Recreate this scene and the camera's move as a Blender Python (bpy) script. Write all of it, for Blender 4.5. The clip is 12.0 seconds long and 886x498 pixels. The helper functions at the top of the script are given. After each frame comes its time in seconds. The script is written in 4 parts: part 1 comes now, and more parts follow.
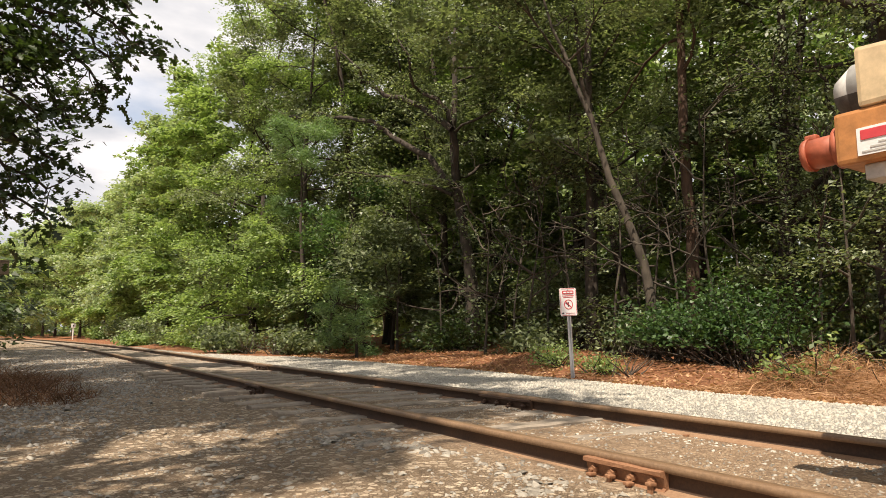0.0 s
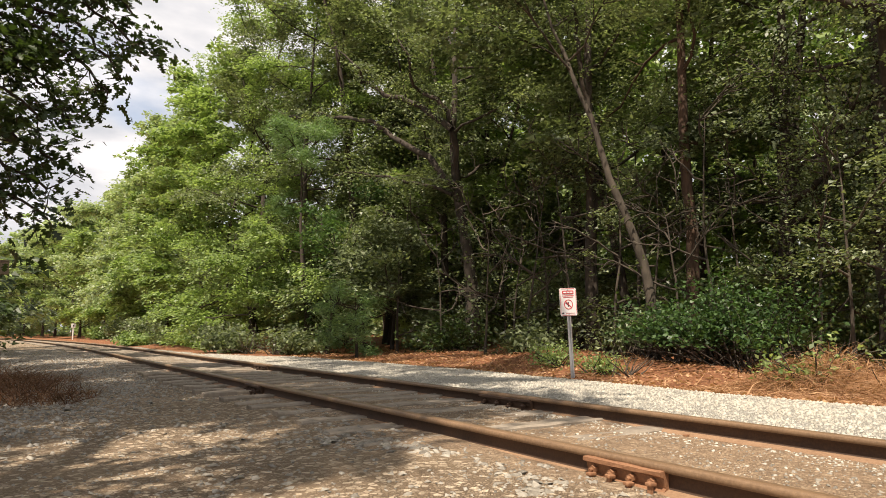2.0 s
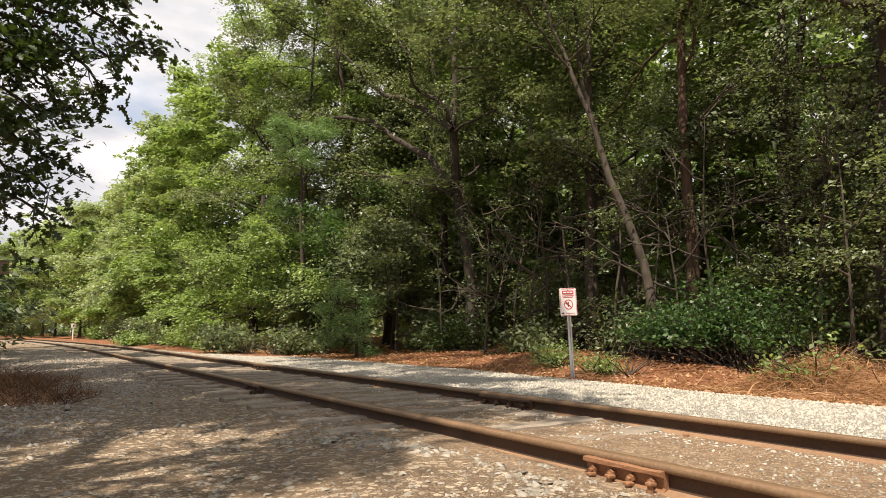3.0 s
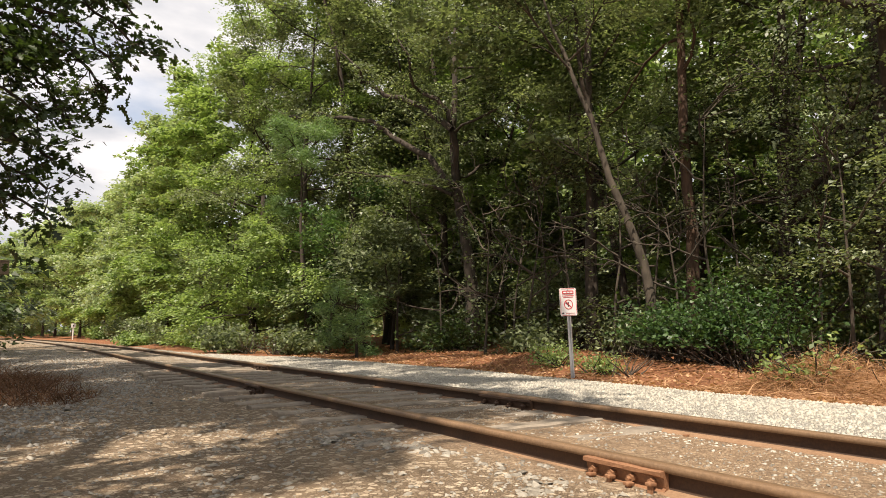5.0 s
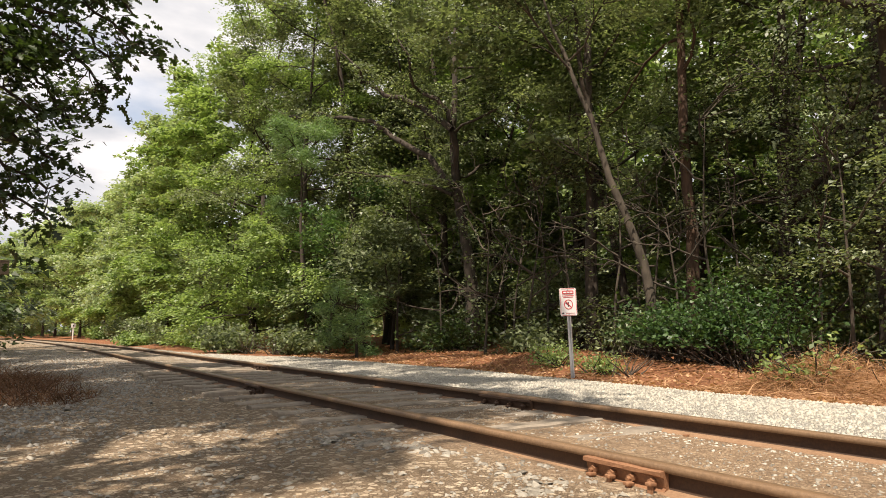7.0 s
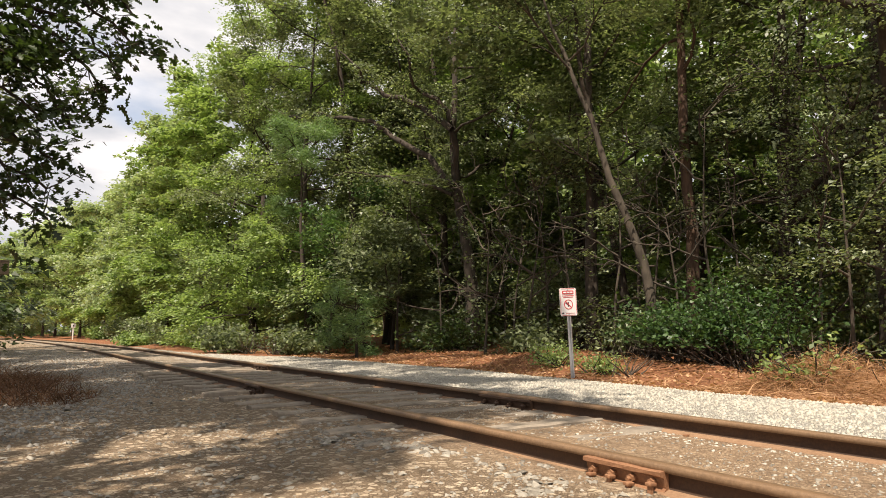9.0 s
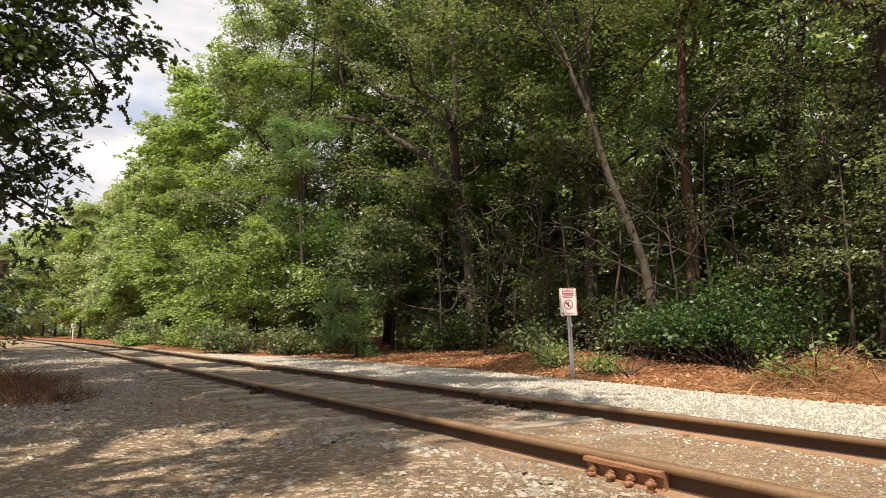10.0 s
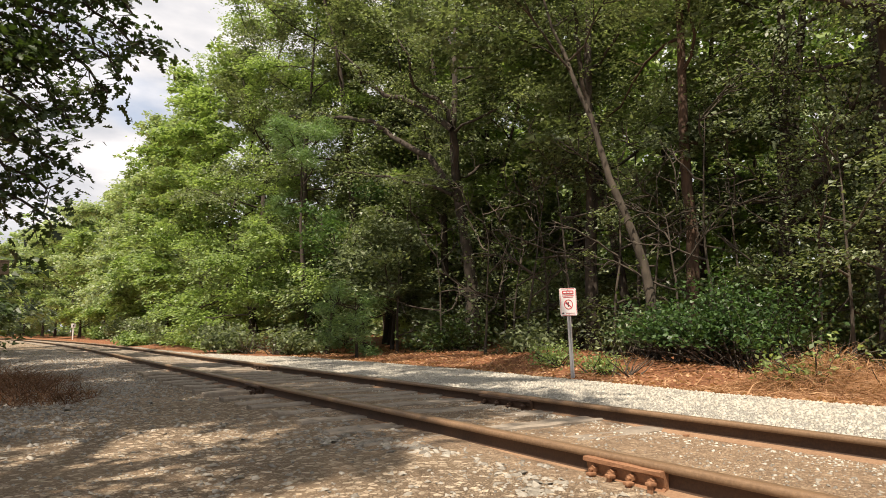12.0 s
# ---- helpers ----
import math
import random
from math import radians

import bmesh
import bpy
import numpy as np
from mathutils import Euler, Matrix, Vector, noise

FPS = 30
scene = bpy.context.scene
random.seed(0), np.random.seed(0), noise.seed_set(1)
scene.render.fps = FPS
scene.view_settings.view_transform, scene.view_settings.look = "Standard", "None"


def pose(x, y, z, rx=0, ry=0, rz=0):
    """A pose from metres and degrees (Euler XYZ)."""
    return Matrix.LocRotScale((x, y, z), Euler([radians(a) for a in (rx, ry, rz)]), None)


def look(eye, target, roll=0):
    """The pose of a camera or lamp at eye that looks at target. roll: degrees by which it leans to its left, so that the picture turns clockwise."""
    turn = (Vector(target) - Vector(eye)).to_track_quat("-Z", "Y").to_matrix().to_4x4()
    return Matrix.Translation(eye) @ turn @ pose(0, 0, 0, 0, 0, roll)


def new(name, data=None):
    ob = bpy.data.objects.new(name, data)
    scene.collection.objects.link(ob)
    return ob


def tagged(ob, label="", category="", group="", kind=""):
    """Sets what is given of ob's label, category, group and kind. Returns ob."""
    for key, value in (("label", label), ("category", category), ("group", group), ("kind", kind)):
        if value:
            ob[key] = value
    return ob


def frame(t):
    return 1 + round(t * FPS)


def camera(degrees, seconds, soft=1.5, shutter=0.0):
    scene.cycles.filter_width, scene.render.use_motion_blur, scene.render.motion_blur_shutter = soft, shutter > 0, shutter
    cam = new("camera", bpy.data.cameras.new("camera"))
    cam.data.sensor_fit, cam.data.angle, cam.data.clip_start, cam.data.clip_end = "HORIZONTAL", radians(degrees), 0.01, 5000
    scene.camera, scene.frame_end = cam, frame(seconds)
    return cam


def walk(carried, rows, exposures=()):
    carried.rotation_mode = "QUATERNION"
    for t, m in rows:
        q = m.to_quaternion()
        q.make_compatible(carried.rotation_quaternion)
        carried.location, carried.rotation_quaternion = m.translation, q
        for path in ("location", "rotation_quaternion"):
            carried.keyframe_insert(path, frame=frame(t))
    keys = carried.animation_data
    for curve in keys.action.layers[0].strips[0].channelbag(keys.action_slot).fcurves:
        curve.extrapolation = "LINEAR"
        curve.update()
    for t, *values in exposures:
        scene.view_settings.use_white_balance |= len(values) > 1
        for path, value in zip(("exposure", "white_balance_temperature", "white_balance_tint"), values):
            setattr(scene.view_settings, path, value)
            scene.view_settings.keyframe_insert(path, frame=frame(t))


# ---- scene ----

# World: y runs along the railway, x across it towards the woods, z up from the foot of the rails.
cam = camera(68.6, 12.0, soft=0.8)
EYE = (0.0, 0.0, 0.735)
YAW, PITCH = 33.9, 7.24
AIM = (math.sin(radians(YAW)) * 10, math.cos(radians(YAW)) * 10, 0.735 + 10 * math.tan(radians(PITCH)))
EXPOSURE = 0.53
walk(cam, [(0.0, look(EYE, AIM)), (12.0, look(EYE, AIM))], exposures=[(0.0, EXPOSURE, 7200, 13), (12.0, EXPOSURE, 7200, 13)])

# ---- light ----
SUN = Vector((-0.44, -0.32, 1.0)).normalized()
world = bpy.data.worlds.new("sky")
scene.world = world
world.use_nodes = True


def build_sky():
    nt = world.node_tree
    nt.nodes.clear()
    n, l = nt.nodes.new, nt.links.new
    out, bg = n("ShaderNodeOutputWorld"), n("ShaderNodeBackground")
    sky = n("ShaderNodeTexSky")
    sky.sky_type, sky.sun_disc = "NISHITA", False
    sky.sun_elevation = math.asin(SUN.z)
    sky.sun_rotation = math.atan2(SUN.x, SUN.y)
    co, mp = n("ShaderNodeTexCoord"), n("ShaderNodeMapping")
    mp.inputs["Scale"].default_value = (1.0, 1.0, 2.6)
    l(co.outputs["Generated"], mp.inputs["Vector"])
    big, fine = n("ShaderNodeTexNoise"), n("ShaderNodeTexNoise")
    big.inputs["Scale"].default_value, big.inputs["Detail"].default_value = 3.1, 6
    fine.inputs["Scale"].default_value, fine.inputs["Detail"].default_value = 5.5, 5
    l(mp.outputs[0], big.inputs["Vector"]), l(mp.outputs[0], fine.inputs["Vector"])
    cover, shade = n("ShaderNodeValToRGB"), n("ShaderNodeValToRGB")
    cover.color_ramp.elements[0].position, cover.color_ramp.elements[1].position = 0.22, 0.40
    shade.color_ramp.elements[0].position, shade.color_ramp.elements[1].position = 0.38, 0.64
    shade.color_ramp.elements[0].color = (3.3, 3.6, 4.15, 1)
    shade.color_ramp.elements[1].color = (6.0, 6.12, 6.45, 1)
    l(big.outputs["Fac"], cover.inputs[0]), l(fine.outputs["Fac"], shade.inputs[0])
    mix = n("ShaderNodeMixRGB")
    l(cover.outputs[0], mix.inputs[0]), l(sky.outputs[0], mix.inputs[1]), l(shade.outputs[0], mix.inputs[2])
    l(mix.outputs[0], bg.inputs["Color"])
    bg.inputs["Strength"].default_value = 0.13
    l(bg.outputs[0], out.inputs["Surface"])


build_sky()
lamp = bpy.data.lights.new("sun", "SUN")
lamp.energy, lamp.angle, lamp.color = 4.8, radians(0.55), (1.0, 0.94, 0.84)
sun = new("sun", lamp)
sun.matrix_world = look(tuple(SUN * 60), (0, 0, 0))


# ---- materials ----
def material(name, rough=0.8, metal=0.0):
    m = bpy.data.materials.new(name)
    m.use_nodes = True
    b = m.node_tree.nodes["Principled BSDF"]
    b.inputs["Roughness"].default_value, b.inputs["Metallic"].default_value = rough, metal
    return m, m.node_tree, b


def ramp(nt, fac, stops):
    r = nt.nodes.new("ShaderNodeValToRGB")
    e = r.color_ramp.elements
    while len(e) < len(stops):
        e.new(0.5)
    for k, (p, c) in zip(e, stops):
        k.position, k.color = p, (*c, 1)
    nt.links.new(fac, r.inputs[0])
    return r.outputs[0]


def noise_fac(nt, scale, detail=5, rough=0.6, stretch=(1, 1, 1)):
    co, mp, tx = nt.nodes.new("ShaderNodeTexCoord"), nt.nodes.new("ShaderNodeMapping"), nt.nodes.new("ShaderNodeTexNoise")
    mp.inputs["Scale"].default_value = stretch
    tx.inputs["Scale"].default_value, tx.inputs["Detail"].default_value, tx.inputs["Roughness"].default_value = scale, detail, rough
    nt.links.new(co.outputs["Object"], mp.inputs["Vector"]), nt.links.new(mp.outputs[0], tx.inputs["Vector"])
    return tx.outputs["Fac"]


def mixed(nt, fac, a, b, mode="MIX"):
    m = nt.nodes.new("ShaderNodeMixRGB")
    m.blend_type = mode
    for i, v in enumerate((fac, a, b)):
        if isinstance(v, (int, float)):
            m.inputs[i].default_value = v
        elif isinstance(v, tuple):
            m.inputs[i].default_value = (*v, 1)
        else:
            nt.links.new(v, m.inputs[i])
    return m.outputs[0]


def bump(nt, b, height, strength, distance):
    k = nt.nodes.new("ShaderNodeBump")
    k.inputs["Strength"].default_value, k.inputs["Distance"].default_value = strength, distance
    nt.links.new(height, k.inputs["Height"]), nt.links.new(k.outputs[0], b.inputs["Normal"])


def island_random(nt):
    return nt.nodes.new("ShaderNodeNewGeometry").outputs["Random Per Island"]


def leaf_material(name, dark, mid, light, through_light=0.35, rough=0.42, gloss=0.5):
    """Leaves: each one its own green, with a thin translucent blade."""
    m, nt, b = material(name, rough)
    col = ramp(nt, island_random(nt), [(0.0, dark), (0.55, mid), (0.93, light), (1.0, tuple(c * 1.25 for c in light))])
    patch = noise_fac(nt, 0.5, 3)
    col = mixed(nt, ramp(nt, patch, [(0.35, (0, 0, 0)), (0.65, (0.45, 0.45, 0.45))]), col, tuple(c * 1.1 for c in light))
    nt.links.new(col, b.inputs["Base Color"])
    tr = nt.nodes.new("ShaderNodeBsdfTranslucent")
    nt.links.new(mixed(nt, 1.0, col, (1.20, 1.27, 0.66), "MULTIPLY"), tr.inputs["Color"])
    mx = nt.nodes.new("ShaderNodeMixShader")
    mx.inputs[0].default_value = through_light
    out = nt.nodes["Material Output"]
    nt.links.new(b.outputs[0], mx.inputs[1]), nt.links.new(tr.outputs[0], mx.inputs[2]), nt.links.new(mx.outputs[0], out.inputs["Surface"])
    b.inputs["Specular IOR Level"].default_value = gloss
    return m


def bark_material(name, dark, light):
    m, nt, b = material(name, 0.95)
    f = noise_fac(nt, 9, 6, 0.65, (1, 1, 0.22))
    g = noise_fac(nt, 1.3, 4)
    col = mixed(nt, 0.5, ramp(nt, f, [(0.35, dark), (0.68, light)]), ramp(nt, g, [(0.35, dark), (0.62, light), (0.72, tuple(c * 1.3 for c in light))]))
    nt.links.new(col, b.inputs["Base Color"])
    bump(nt, b, f, 0.8, 0.03)
    return m


def stone_material(name, dark, mid, light):
    m, nt, b = material(name, 0.9)
    col = ramp(nt, island_random(nt), [(0.0, dark), (0.25, mid), (0.8, light), (1.0, mid)])
    g = noise_fac(nt, 45, 3)
    nt.links.new(mixed(nt, 0.35, col, ramp(nt, g, [(0.3, dark), (0.7, light)])), b.inputs["Base Color"])
    bump(nt, b, g, 0.4, 0.004)
    return m


def ground_material():
    """Packed dirt and gravel beside the track, oily bed between the rails, pale stone strip, litter under the trees."""
    m, nt, b = material("ground_surface", 0.95)
    at = nt.nodes.new("ShaderNodeAttribute")
    at.attribute_name = "zone"
    sep = nt.nodes.new("ShaderNodeSeparateColor")
    nt.links.new(at.outputs["Color"], sep.inputs[0])
    fine, mid, big = noise_fac(nt, 38, 6, 0.75), noise_fac(nt, 5, 6), noise_fac(nt, 0.7, 4)

    def pebbles(scale):
        co, v, e = nt.nodes.new("ShaderNodeTexCoord"), nt.nodes.new("ShaderNodeTexVoronoi"), nt.nodes.new("ShaderNodeTexVoronoi")
        v.inputs["Scale"].default_value, e.inputs["Scale"].default_value = scale, scale
        e.feature = "DISTANCE_TO_EDGE"
        nt.links.new(co.outputs["Object"], v.inputs["Vector"]), nt.links.new(co.outputs["Object"], e.inputs["Vector"])
        tone = nt.nodes.new("ShaderNodeSeparateColor")
        nt.links.new(v.outputs["Color"], tone.inputs[0])
        return tone.outputs[0], ramp(nt, e.outputs["Distance"], [(0.02, (0, 0, 0)), (0.16, (1, 1, 1))])
    tone_a, gap_a = pebbles(26)
    tone_b, gap_b = pebbles(60)
    soil = mixed(nt, 0.5, ramp(nt, fine, [(0.34, (0.055, 0.040, 0.028)), (0.52, (0.15, 0.115, 0.082)), (0.68, (0.34, 0.29, 0.23))]),
                 ramp(nt, mid, [(0.3, (0.085, 0.062, 0.044)), (0.7, (0.22, 0.175, 0.13))]))
    grit = ramp(nt, tone_b, [(0.0, (0.07, 0.052, 0.038)), (0.5, (0.16, 0.125, 0.095)), (0.82, (0.26, 0.22, 0.175)), (1.0, (0.46, 0.42, 0.36))])
    soil = mixed(nt, 0.45, soil, mixed(nt, gap_b, (0.06, 0.045, 0.032), grit))
    chips = ramp(nt, tone_a, [(0.0, (0.12, 0.10, 0.08)), (0.6, (0.24, 0.205, 0.17)), (1.0, (0.48, 0.44, 0.38))])
    some = ramp(nt, mixed(nt, 0.5, tone_a, big), [(0.50, (0, 0, 0)), (0.58, (1, 1, 1))])
    dirt = mixed(nt, mixed(nt, 1.0, some, gap_a, "MULTIPLY"), soil, chips)
    dirt = mixed(nt, ramp(nt, big, [(0.42, (0, 0, 0)), (0.62, (0.4, 0.4, 0.4))]), dirt, (0.24, 0.19, 0.14))
    pale = mixed(nt, gap_b, (0.28, 0.255, 0.215), ramp(nt, tone_b, [(0.0, (0.28, 0.26, 0.23)), (0.5, (0.50, 0.47, 0.41)), (1.0, (0.66, 0.63, 0.56))]))
    litter = mixed(nt, 0.45, ramp(nt, fine, [(0.34, (0.09, 0.03, 0.013)), (0.52, (0.33, 0.125, 0.05)), (0.68, (0.55, 0.26, 0.12))]),
                   ramp(nt, mid, [(0.3, (0.15, 0.055, 0.024)), (0.7, (0.42, 0.18, 0.082))]))
    bed = mixed(nt, 0.5, ramp(nt, fine, [(0.34, (0.06, 0.046, 0.034)), (0.55, (0.16, 0.125, 0.098)), (0.72, (0.36, 0.31, 0.25))]),
                ramp(nt, mid, [(0.35, (0.085, 0.064, 0.047)), (0.68, (0.24, 0.19, 0.145))]))
    bed = mixed(nt, 0.3, bed, grit)
    dirt = mixed(nt, 1.0, dirt, (1.46, 1.29, 1.08), "MULTIPLY")
    bed = mixed(nt, 1.0, bed, (2.0, 1.70, 1.36), "MULTIPLY")
    col = mixed(nt, sep.outputs[0], dirt, pale)
    col = mixed(nt, sep.outputs[1], col, litter)
    col = mixed(nt, sep.outputs[2], col, bed)
    nt.links.new(col, b.inputs["Base Color"])
    bump(nt, b, mixed(nt, 0.5, fine, gap_b), 0.9, 0.02)
    return m


def rust_material(name, dark, light, shiny=0.75):
    m, nt, b = material(name, shiny, 0.0)
    f, g = noise_fac(nt, 60, 6, 0.7), noise_fac(nt, 4, 4)
    col = mixed(nt, 0.4, ramp(nt, f, [(0.3, dark), (0.7, light)]), ramp(nt, g, [(0.3, dark), (0.7, light)]))
    nt.links.new(col, b.inputs["Base Color"])
    bump(nt, b, f, 0.35, 0.004)
    return m


def plain_material(name, colour, rough=0.5, metal=0.0, wear=0.12):
    m, nt, b = material(name, rough, metal)
    f = noise_fac(nt, 14, 6, 0.7)
    lo = tuple(c * (1 - wear * 2) for c in colour)
    nt.links.new(ramp(nt, f, [(0.3, lo), (0.6, colour), (0.8, tuple(min(1, c * (1 + wear)) for c in colour))]), b.inputs["Base Color"])
    bump(nt, b, f, 0.1, 0.002)
    return m


M_GROUND = ground_material()
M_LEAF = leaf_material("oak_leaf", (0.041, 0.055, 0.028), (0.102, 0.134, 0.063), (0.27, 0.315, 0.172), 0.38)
# Young leaves' own green; on other trees the lighter colour stands in for sunlight.
M_LEAF_LIGHT = leaf_material("young_and_lit_leaf", (0.080, 0.125, 0.038), (0.20, 0.295, 0.10), (0.36, 0.45, 0.19), 0.45)
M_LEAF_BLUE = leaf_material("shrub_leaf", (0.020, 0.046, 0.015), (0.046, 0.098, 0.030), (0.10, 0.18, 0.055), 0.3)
# Darker copy of the oak leaf: shade put into the colour.
M_LEAF_DARK = leaf_material("shaded_oak_leaf", (0.018, 0.032, 0.010), (0.036, 0.062, 0.017), (0.065, 0.105, 0.028), 0.32)
# Lighter, greyer leaf for far trees: sun and haze put into the colour.
M_LEAF_FAR = leaf_material("sunlit_tint_leaf", (0.115, 0.160, 0.080), (0.27, 0.34, 0.18), (0.43, 0.50, 0.30), 0.42)
M_NEEDLE = leaf_material("pine_needle", (0.07, 0.12, 0.048), (0.15, 0.25, 0.095), (0.26, 0.38, 0.17), 0.4)
M_DRY = leaf_material("dry_stalk", (0.17, 0.080, 0.040), (0.37, 0.19, 0.10), (0.54, 0.335, 0.195), 0.2, 0.9, 0.2)
M_DEAD = leaf_material("dead_stalk", (0.055, 0.025, 0.014), (0.13, 0.062, 0.034), (0.21, 0.115, 0.065), 0.15, 0.9, 0.2)
M_BARK = bark_material("oak_bark", (0.022, 0.016, 0.012), (0.080, 0.062, 0.047))
M_BARK_OLD = bark_material("old_oak_bark", (0.020, 0.015, 0.011), (0.080, 0.062, 0.047))
M_BARK_PALE = bark_material("pale_bark", (0.032, 0.025, 0.018), (0.105, 0.084, 0.062))
M_BARK_PINE = bark_material("pine_bark", (0.040, 0.023, 0.015), (0.125, 0.075, 0.05))
M_STONE = stone_material("pale_ballast", (0.24, 0.215, 0.175), (0.43, 0.395, 0.33), (0.54, 0.505, 0.43))
M_STONE_DIRTY = stone_material("dirty_gravel", (0.085, 0.072, 0.058), (0.20, 0.175, 0.14), (0.44, 0.40, 0.335))
M_STONE_GREY = stone_material("grey_ballast", (0.08, 0.072, 0.062), (0.22, 0.20, 0.172), (0.45, 0.415, 0.36))
# Rust darkened further, standing in for the shadow under the rail head.
M_RUST = rust_material("shaded_rail_rust", (0.026, 0.013, 0.008), (0.085, 0.044, 0.023))
M_RUST_RED = rust_material("joint_rust", (0.16, 0.07, 0.035), (0.38, 0.19, 0.095))
# Real wear and dust, plus sunlight put into head sides and foot.
M_HEAD = rust_material("worn_lit_rail_head", (0.12, 0.070, 0.038), (0.28, 0.175, 0.10), 0.45)
M_FOOT = rust_material("dusty_lit_rail_foot", (0.19, 0.105, 0.058), (0.38, 0.235, 0.14), 0.9)
M_TIE = bark_material("weathered_tie", (0.13, 0.105, 0.08), (0.36, 0.30, 0.235))
M_GALV = plain_material("galvanised_steel", (0.52, 0.53, 0.54), 0.45, 0.6)
M_WHITE = plain_material("white_sign_face", (0.80, 0.78, 0.76), 0.45, 0, 0.05)
M_RED = plain_material("red_sign_ink", (0.62, 0.06, 0.07), 0.5, 0, 0.08)
M_BEIGE = plain_material("weathered_beige_wood", (0.36, 0.28, 0.21), 0.8, 0, 0.2)
M_DARK = plain_material("dark_print", (0.05, 0.05, 0.055), 0.6)


# ---- mesh tools ----
def mesh_object(name, verts, faces, mat, parent=None, smooth=False):
    me = bpy.data.meshes.new(name)
    verts = np.asarray(verts, dtype=np.float32)
    faces = np.asarray(faces, dtype=np.int32)
    nf, k = faces.shape
    me.vertices.add(len(verts))
    me.vertices.foreach_set("co", verts.ravel())
    me.loops.add(nf * k)
    me.loops.foreach_set("vertex_index", faces.ravel())
    me.polygons.add(nf)
    me.polygons.foreach_set("loop_start", np.arange(nf, dtype=np.int32) * k)
    me.polygons.foreach_set("loop_total", np.full(nf, k, dtype=np.int32))
    if smooth:
        me.polygons.foreach_set("use_smooth", np.ones(nf, dtype=bool))
    me.update(calc_edges=True)
    me.materials.append(mat)
    ob = new(name, me)
    ob.parent = parent
    return ob


def part(name, bm, mat, parent=None, label=""):
    me = bpy.data.meshes.new(name)
    bm.to_mesh(me)
    bm.free()
    for one in (mat if isinstance(mat, (list, tuple)) else [mat]):
        me.materials.append(one)
    ob = new(name, me)
    ob.parent = parent
    return tagged(ob, label)


def empty(name, m, label, category, group="", kind=""):
    ob = new(name)
    ob.matrix_basis = m
    ob.empty_display_size = 0.1
    return tagged(ob, label, category, group, kind)


def box(bm, x0, x1, y0, y1, z0, z1, bevel=0.0, m=None):
    made = bmesh.ops.create_cube(bm, size=1.0)["verts"]
    t = Matrix.LocRotScale(((x0 + x1) / 2, (y0 + y1) / 2, (z0 + z1) / 2), None, (x1 - x0, y1 - y0, z1 - z0))
    bmesh.ops.transform(bm, matrix=(m or Matrix()) @ t, verts=made)
    if bevel:
        edges = {e for v in made for e in v.link_edges}
        bmesh.ops.bevel(bm, geom=list(edges), offset=bevel, segments=2, affect="EDGES", profile=0.6)
    return bm


def rod(bm, a, b, r0, r1=None, seg=10):
    a, b = Vector(a), Vector(b)
    d = b - a
    m = Matrix.Translation((a + b) / 2) @ d.to_track_quat("Z", "Y").to_matrix().to_4x4()
    bmesh.ops.create_cone(bm, cap_ends=True, segments=seg, radius1=r0, radius2=r0 if r1 is None else r1, depth=d.length, matrix=m)
    return bm


# ---- the line of the railway ----
CURVE_Y, CURVE_R = 24.0, 330.0
NEAR_X, FAR_X = 2.49, 3.995
MID_X = (NEAR_X + FAR_X) / 2


def bend(y):
    """How far the line has swung towards -x at y."""
    y = np.asarray(y, dtype=float)
    return np.where(y > CURVE_Y, -((y - CURVE_Y) ** 2) / (2 * CURVE_R), 0.0)


def smooth_step(a, b, x):
    t = np.clip((x - a) / (b - a), 0, 1)
    return t * t * (3 - 2 * t)


def lumps(x, y):
    return (np.sin(x * 1.7 + 0.6 * y) * np.cos(y * 1.3 - 0.4 * x) * 0.5 + np.sin(x * 0.41 + 1.3) * np.sin(y * 0.37 + 0.7)
            + 0.35 * np.sin(3.9 * x + 1.1) * np.sin(4.3 * y + 0.5 * x))


def ground_z(x, y):
    """Height of the ground: level bed, a low crest of stone beyond the far rail, a bank under the trees."""
    x, y = np.asarray(x, dtype=float), np.asarray(y, dtype=float)
    u = x - bend(y)
    rough = lumps(x, y)
    z = 0.016 * rough
    z = z - 0.03 * smooth_step(1.6, 0.2, u) + 0.020 * smooth_step(1.5, 2.2, u) * smooth_step(4.6, 4.2, u)
    z = z + 0.016 * smooth_step(2.2, 3.4, y) * smooth_step(1.7, 2.35, u) * smooth_step(4.3, 4.0, u)
    z = z + 0.05 * smooth_step(4.6, 5.6, u) * smooth_step(7.3, 6.7, u)
    bank = smooth_step(7.2, 10.5, u) * (0.18 + 0.10 * rough)
    mound = 0.25 * np.exp(-((y - 42) / 14) ** 2) * smooth_step(5.2, 7.5, u)
    z = z + bank + mound
    side = smooth_step(0.0, -6.0, u) * smooth_step(2, 9, y) * 0.35
    return z + side


def zones(x, y):
    u = x - bend(y)
    wav = 0.16 * np.sin(2.1 * y) + 0.10 * np.sin(5.3 * y + 1)
    pale = smooth_step(4.25, 4.55, u + 0.3 * wav) * smooth_step(0.1, -0.1, u + 0.5 * wav - 7.05 + 1.9 * smooth_step(14, 23, y))
    litter = smooth_step(-0.1, 0.1, u + 0.5 * wav - 7.05 + 1.9 * smooth_step(14, 23, y)) + smooth_step(-0.6, -2.2, u + 2 * wav) * smooth_step(4, 7, y)
    bed = smooth_step(2.0, 2.4, u + wav) * smooth_step(4.35, 4.15, u) * (1 - 0.65 * smooth_step(2.8, 4.6, y))
    return pale, np.clip(litter, 0, 1), bed


